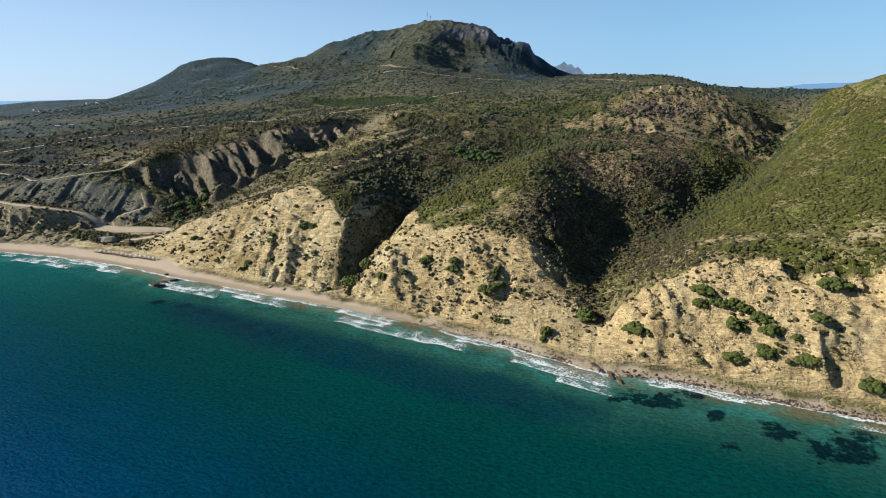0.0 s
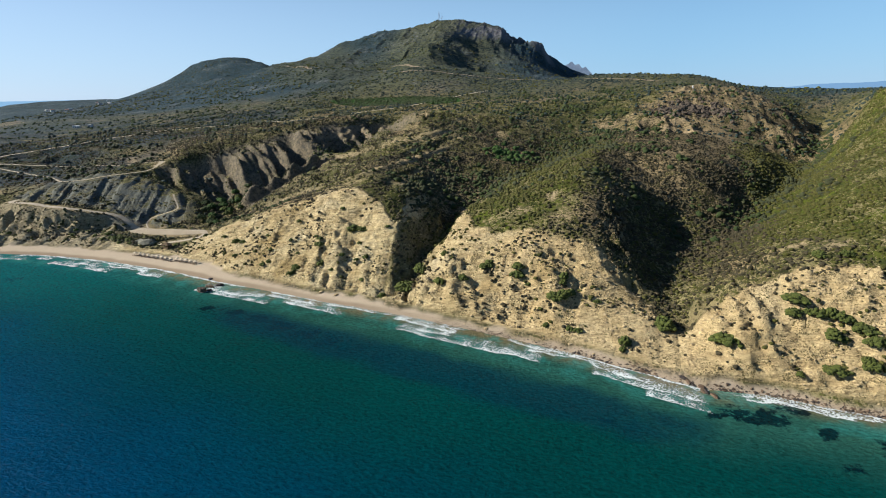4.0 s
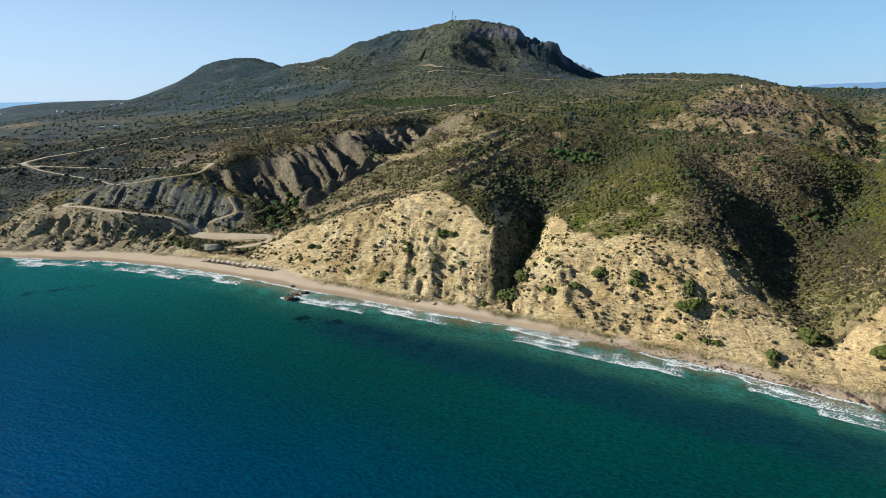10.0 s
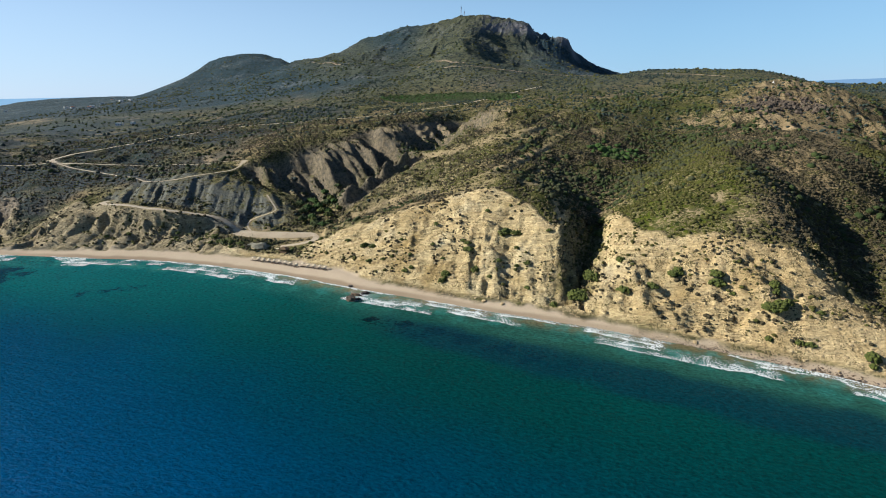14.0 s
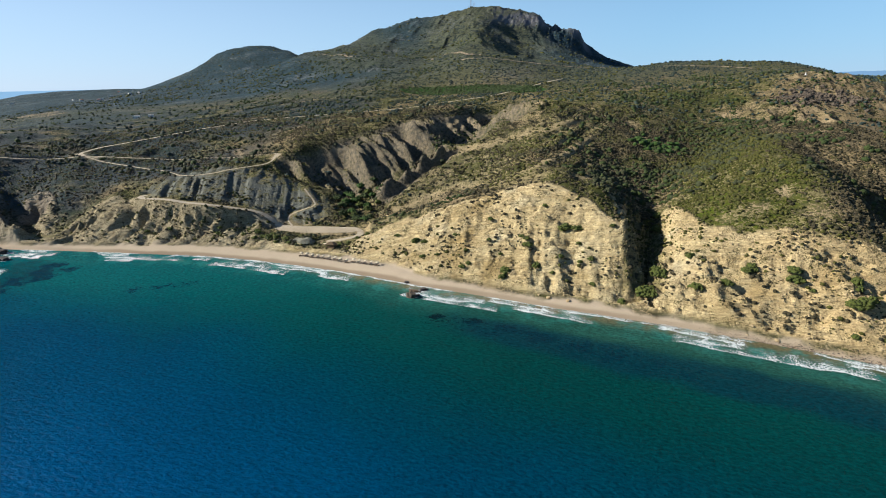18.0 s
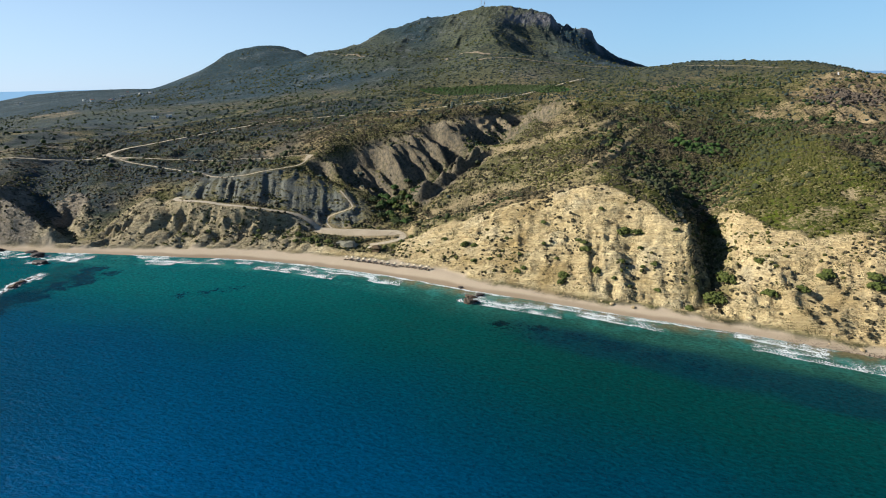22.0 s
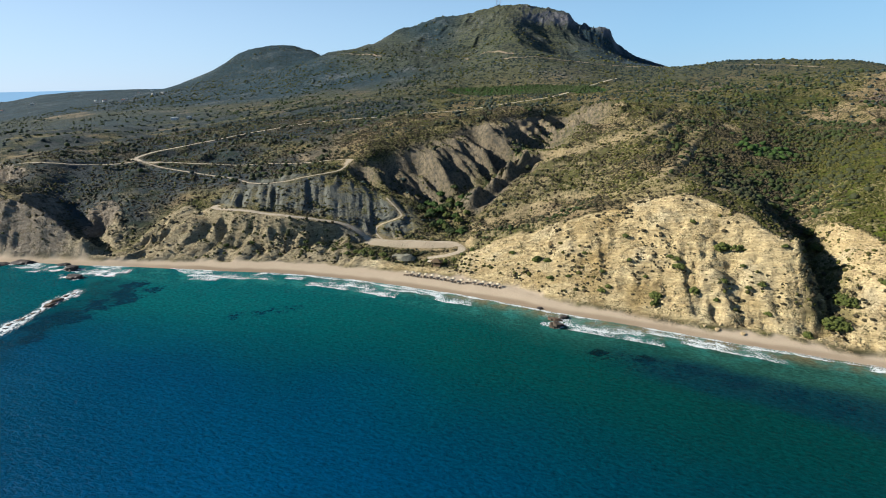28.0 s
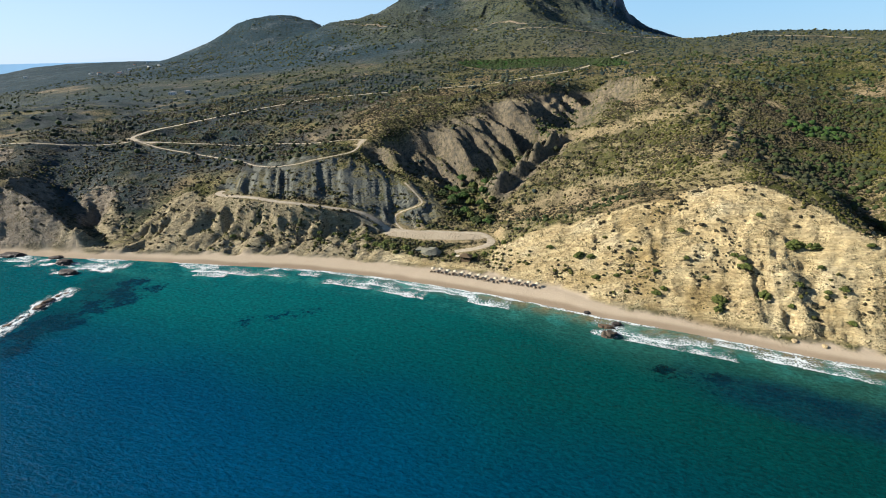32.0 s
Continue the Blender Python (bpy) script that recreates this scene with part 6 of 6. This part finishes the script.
def lounger():
    root = thing("sun_lounger", "wooden sun lounger with a dark cushion", "lounger", group="loungers on the beach")
    bm = bmesh.new()
    for s in (-0.3, 0.3):
        box(bm, s - 0.03, -0.95, 0.24, s + 0.03, 0.95, 0.32)
    for k in range(7):
        box(bm, -0.3, -0.9 + 0.28 * k, 0.3, 0.3, -0.78 + 0.28 * k, 0.33)
    part("frame", bm, WOOD, root)
    for x in (-0.27, 0.27):
        for y in (-0.85, 0.85):
            bm = bmesh.new()
            box(bm, x - 0.03, y - 0.03, -0.1, x + 0.03, y + 0.03, 0.26)
            part("leg", bm, WOOD, root)
    bm = bmesh.new()
    box(bm, -0.29, -0.92, 0.335, 0.29, 0.3, 0.42, 0.02)
    part("cushion", bm, CUSHION, root)
    bm = bmesh.new()
    box(bm, -0.29, 0, -0.04, 0.29, 0.72, 0.05, 0.02)
    bmesh.ops.transform(bm, matrix=Matrix.Translation((0, 0.3, 0.38)) @ Matrix.Rotation(radians(38), 4, "X"), verts=bm.verts)
    part("backrest", bm, CUSHION, root)
    return root


u0, l0 = umbrella(), lounger()
for k in range(14):
    x = -303 + 50 * k / 13 + rr.uniform(-0.3, 0.3)
    y = float(shore_y(x)) + (9.5 if x < -270 else 10.5) + rr.uniform(-0.3, 0.3)
    copy_thing(u0, pose(x, y, float(height(x, y)), rr.uniform(-4, 4), rr.uniform(-4, 4), rr.uniform(0, 45)) @ Matrix.Diagonal((1.0, 1.0, 0.88, 1)))
    for s in (-0.85, 0.85):
        copy_thing(l0, pose(x + s, y - 0.8, float(height(x + s, y - 0.8)), 0, 0, 180 + rr.uniform(-8, 8)))
for o in (u0, l0):
    for c in (*o.children_recursive, o):
        bpy.data.objects.remove(c)

# the beach kiosk under its trees
kx, ky = -290.5, 249.5
kz = float(height(kx, ky))
kiosk = thing("beach_kiosk", "small dark thatched beach kiosk with a white awning", "kiosk", (kx, ky, kz))
for a in (-2.4, 2.4):
    for b in (-1.6, 1.6):
        bm = bmesh.new()
        rod(bm, (a, b, -0.5), (a, b, 2.3), 0.08)
        part("post", bm, WOOD, kiosk)
bm = bmesh.new()
bmesh.ops.create_cone(bm, cap_ends=True, segments=4, radius1=4.3, radius2=1.2, depth=1.1, matrix=Matrix.Translation((0, 0, 2.75)) @ Matrix.Rotation(radians(45), 4, "Z"))
bmesh.ops.scale(bm, vec=(1, 0.75, 1), verts=bm.verts)
part("roof", bm, THATCH, kiosk)
bm = bmesh.new()
box(bm, -2.3, -1.5, -0.4, 2.3, -1.3, 1.05, 0.02)
part("counter", bm, WOOD, kiosk)
bm = bmesh.new()
box(bm, -2.3, 1.3, -0.4, 2.3, 1.5, 2.2, 0.02)
part("back_wall", bm, WOOD, kiosk)
bm = bmesh.new()
box(bm, -5.0, -1.8, 2.05, -2.6, 0.6, 2.13, 0.02)
part("awning", bm, CANVAS, kiosk, "white cloth awning")
bm = bmesh.new()
rod(bm, (-4.9, -1.7, -0.5), (-4.9, -1.7, 2.05), 0.05)
part("awning_post", bm, WOOD, kiosk)
bm = bmesh.new()
rod(bm, (-4.9, 0.5, -0.5), (-4.9, 0.5, 2.05), 0.05)
part("awning_post", bm, WOOD, kiosk)


# ---------------------------------------------------------------- masts on the summit
def mast(x, y, tall, base, label):
    z = float(height(x, y)) - 1
    root = thing("radio_mast", label, "mast", (x, y, z), "masts on the summit")
    legs = [(base * math.cos(a), base * math.sin(a)) for a in (0.5, 2.6, 4.7)]
    for lx, ly in legs:
        bm = bmesh.new()
        rod(bm, (lx, ly, 0), (lx * 0.35, ly * 0.35, tall * 0.82), 0.24, 0.18, 5)
        part("leg", bm, STEEL, root)
    levels = 9
    for k in range(levels):
        f0, f1 = k / levels, (k + 1) / levels
        for (ax, ay), (bx, by) in zip(legs, legs[1:] + legs[:1]):
            bm = bmesh.new()
            s0, s1 = 1 - 0.65 * f0, 1 - 0.65 * f1
            rod(bm, (ax * s0, ay * s0, tall * 0.82 * f0), (bx * s1, by * s1, tall * 0.82 * f1), 0.12, None, 4)
            part("brace", bm, STEEL, root)
    bm = bmesh.new()
    rod(bm, (0, 0, tall * 0.78), (0, 0, tall), 0.22, 0.08, 6)
    part("spire", bm, STEEL, root)
    for k, hgt in enumerate((0.55, 0.68, 0.76)):
        bm = bmesh.new()
        a = 4.2 + 1.2 * k
        bmesh.ops.create_cone(bm, cap_ends=True, segments=12, radius1=1.3, radius2=0.4, depth=0.6,
                              matrix=Matrix.Translation((1.5 * math.cos(a), 1.5 * math.sin(a), tall * hgt)) @ Matrix.Rotation(a, 4, "Z") @ Matrix.Rotation(radians(90), 4, "Y"))
        part("dish", bm, STEEL, root)
    return root


mast(-632, 1771, 43, 2.6, "tall lattice radio mast on the mountain top")
mast(-621, 1768, 29, 2.0, "shorter lattice radio mast on the mountain top")
mast(-641, 1775, 18, 1.6, "small lattice radio mast on the mountain top")


# ---------------------------------------------------------------- houses on the plain
def house(x, y, w, d, h, turn, roof, label):
    z = float(height(x, y))
    root = thing("house", label, "house", (0, 0, 0), "houses on the plain")
    bm = bmesh.new()
    box(bm, -w / 2, -d / 2, -1.5, w / 2, d / 2, h)
    part("wall", bm, WHITE, root)
    bm = bmesh.new()
    if roof == "flat":
        box(bm, -w / 2 - 0.15, -d / 2 - 0.15, h, w / 2 + 0.15, d / 2 + 0.15, h + 0.35, 0.05)
        part("roof", bm, WHITE, root)
    else:
        v = [bm.verts.new(p) for p in ((-w / 2 - .4, -d / 2 - .4, h), (w / 2 + .4, -d / 2 - .4, h), (w / 2 + .4, d / 2 + .4, h), (-w / 2 - .4, d / 2 + .4, h),
                                       (-w / 2 + 1.5, 0, h + 1.7), (w / 2 - 1.5, 0, h + 1.7))]
        for f in ((0, 1, 5, 4), (1, 2, 5), (2, 3, 4, 5), (3, 0, 4), (3, 2, 1, 0)):
            bm.faces.new([v[i] for i in f])
        part("roof", bm, TILE, root)
    for k in range(3):
        wx0 = -w / 2 + w * (k + 0.5) / 3
        bm = bmesh.new()
        box(bm, wx0 - 0.5, -d / 2 - 0.05, 0.0 if k == 1 else 0.9, wx0 + 0.5, -d / 2 + 0.03, 2.1)
        part("door" if k == 1 else "window", bm, GLASS_DARK, root)
    root.matrix_basis = pose(x, y, z, 0, 0, turn)


house(-807, 597, 9, 6, 3.2, 25, "flat", "low white house on the scrub plain")
house(-790, 606, 6, 5, 3.0, 20, "flat", "small white outbuilding on the plain")
for k in range(12):
    d = rr.uniform(1500, 2400)
    a = radians(rr.uniform(47, 62))
    x, y = -150 - d * math.sin(a), 30 + d * math.cos(a)
    house(x, y, rr.uniform(7, 11), rr.uniform(6, 8), rr.uniform(3, 4.5), rr.uniform(0, 90), "flat" if k % 3 else "hip", "distant white house on the plain")

# the pillar on the brown hill
px, py = 44, 668
bm = bmesh.new()
pillar = thing("survey_pillar", "white masonry survey pillar on the brown hilltop", "pillar", (px, py, float(height(px, py))))
rod(bm, (0, 0, -0.5), (0, 0, 2.6), 0.75, 0.6, 10)
part("shaft", bm, WHITE, pillar)
bm = bmesh.new()
rod(bm, (0, 0, -0.5), (0, 0, 0.5), 1.5, 1.4, 10)
part("plinth", bm, WHITE, pillar)
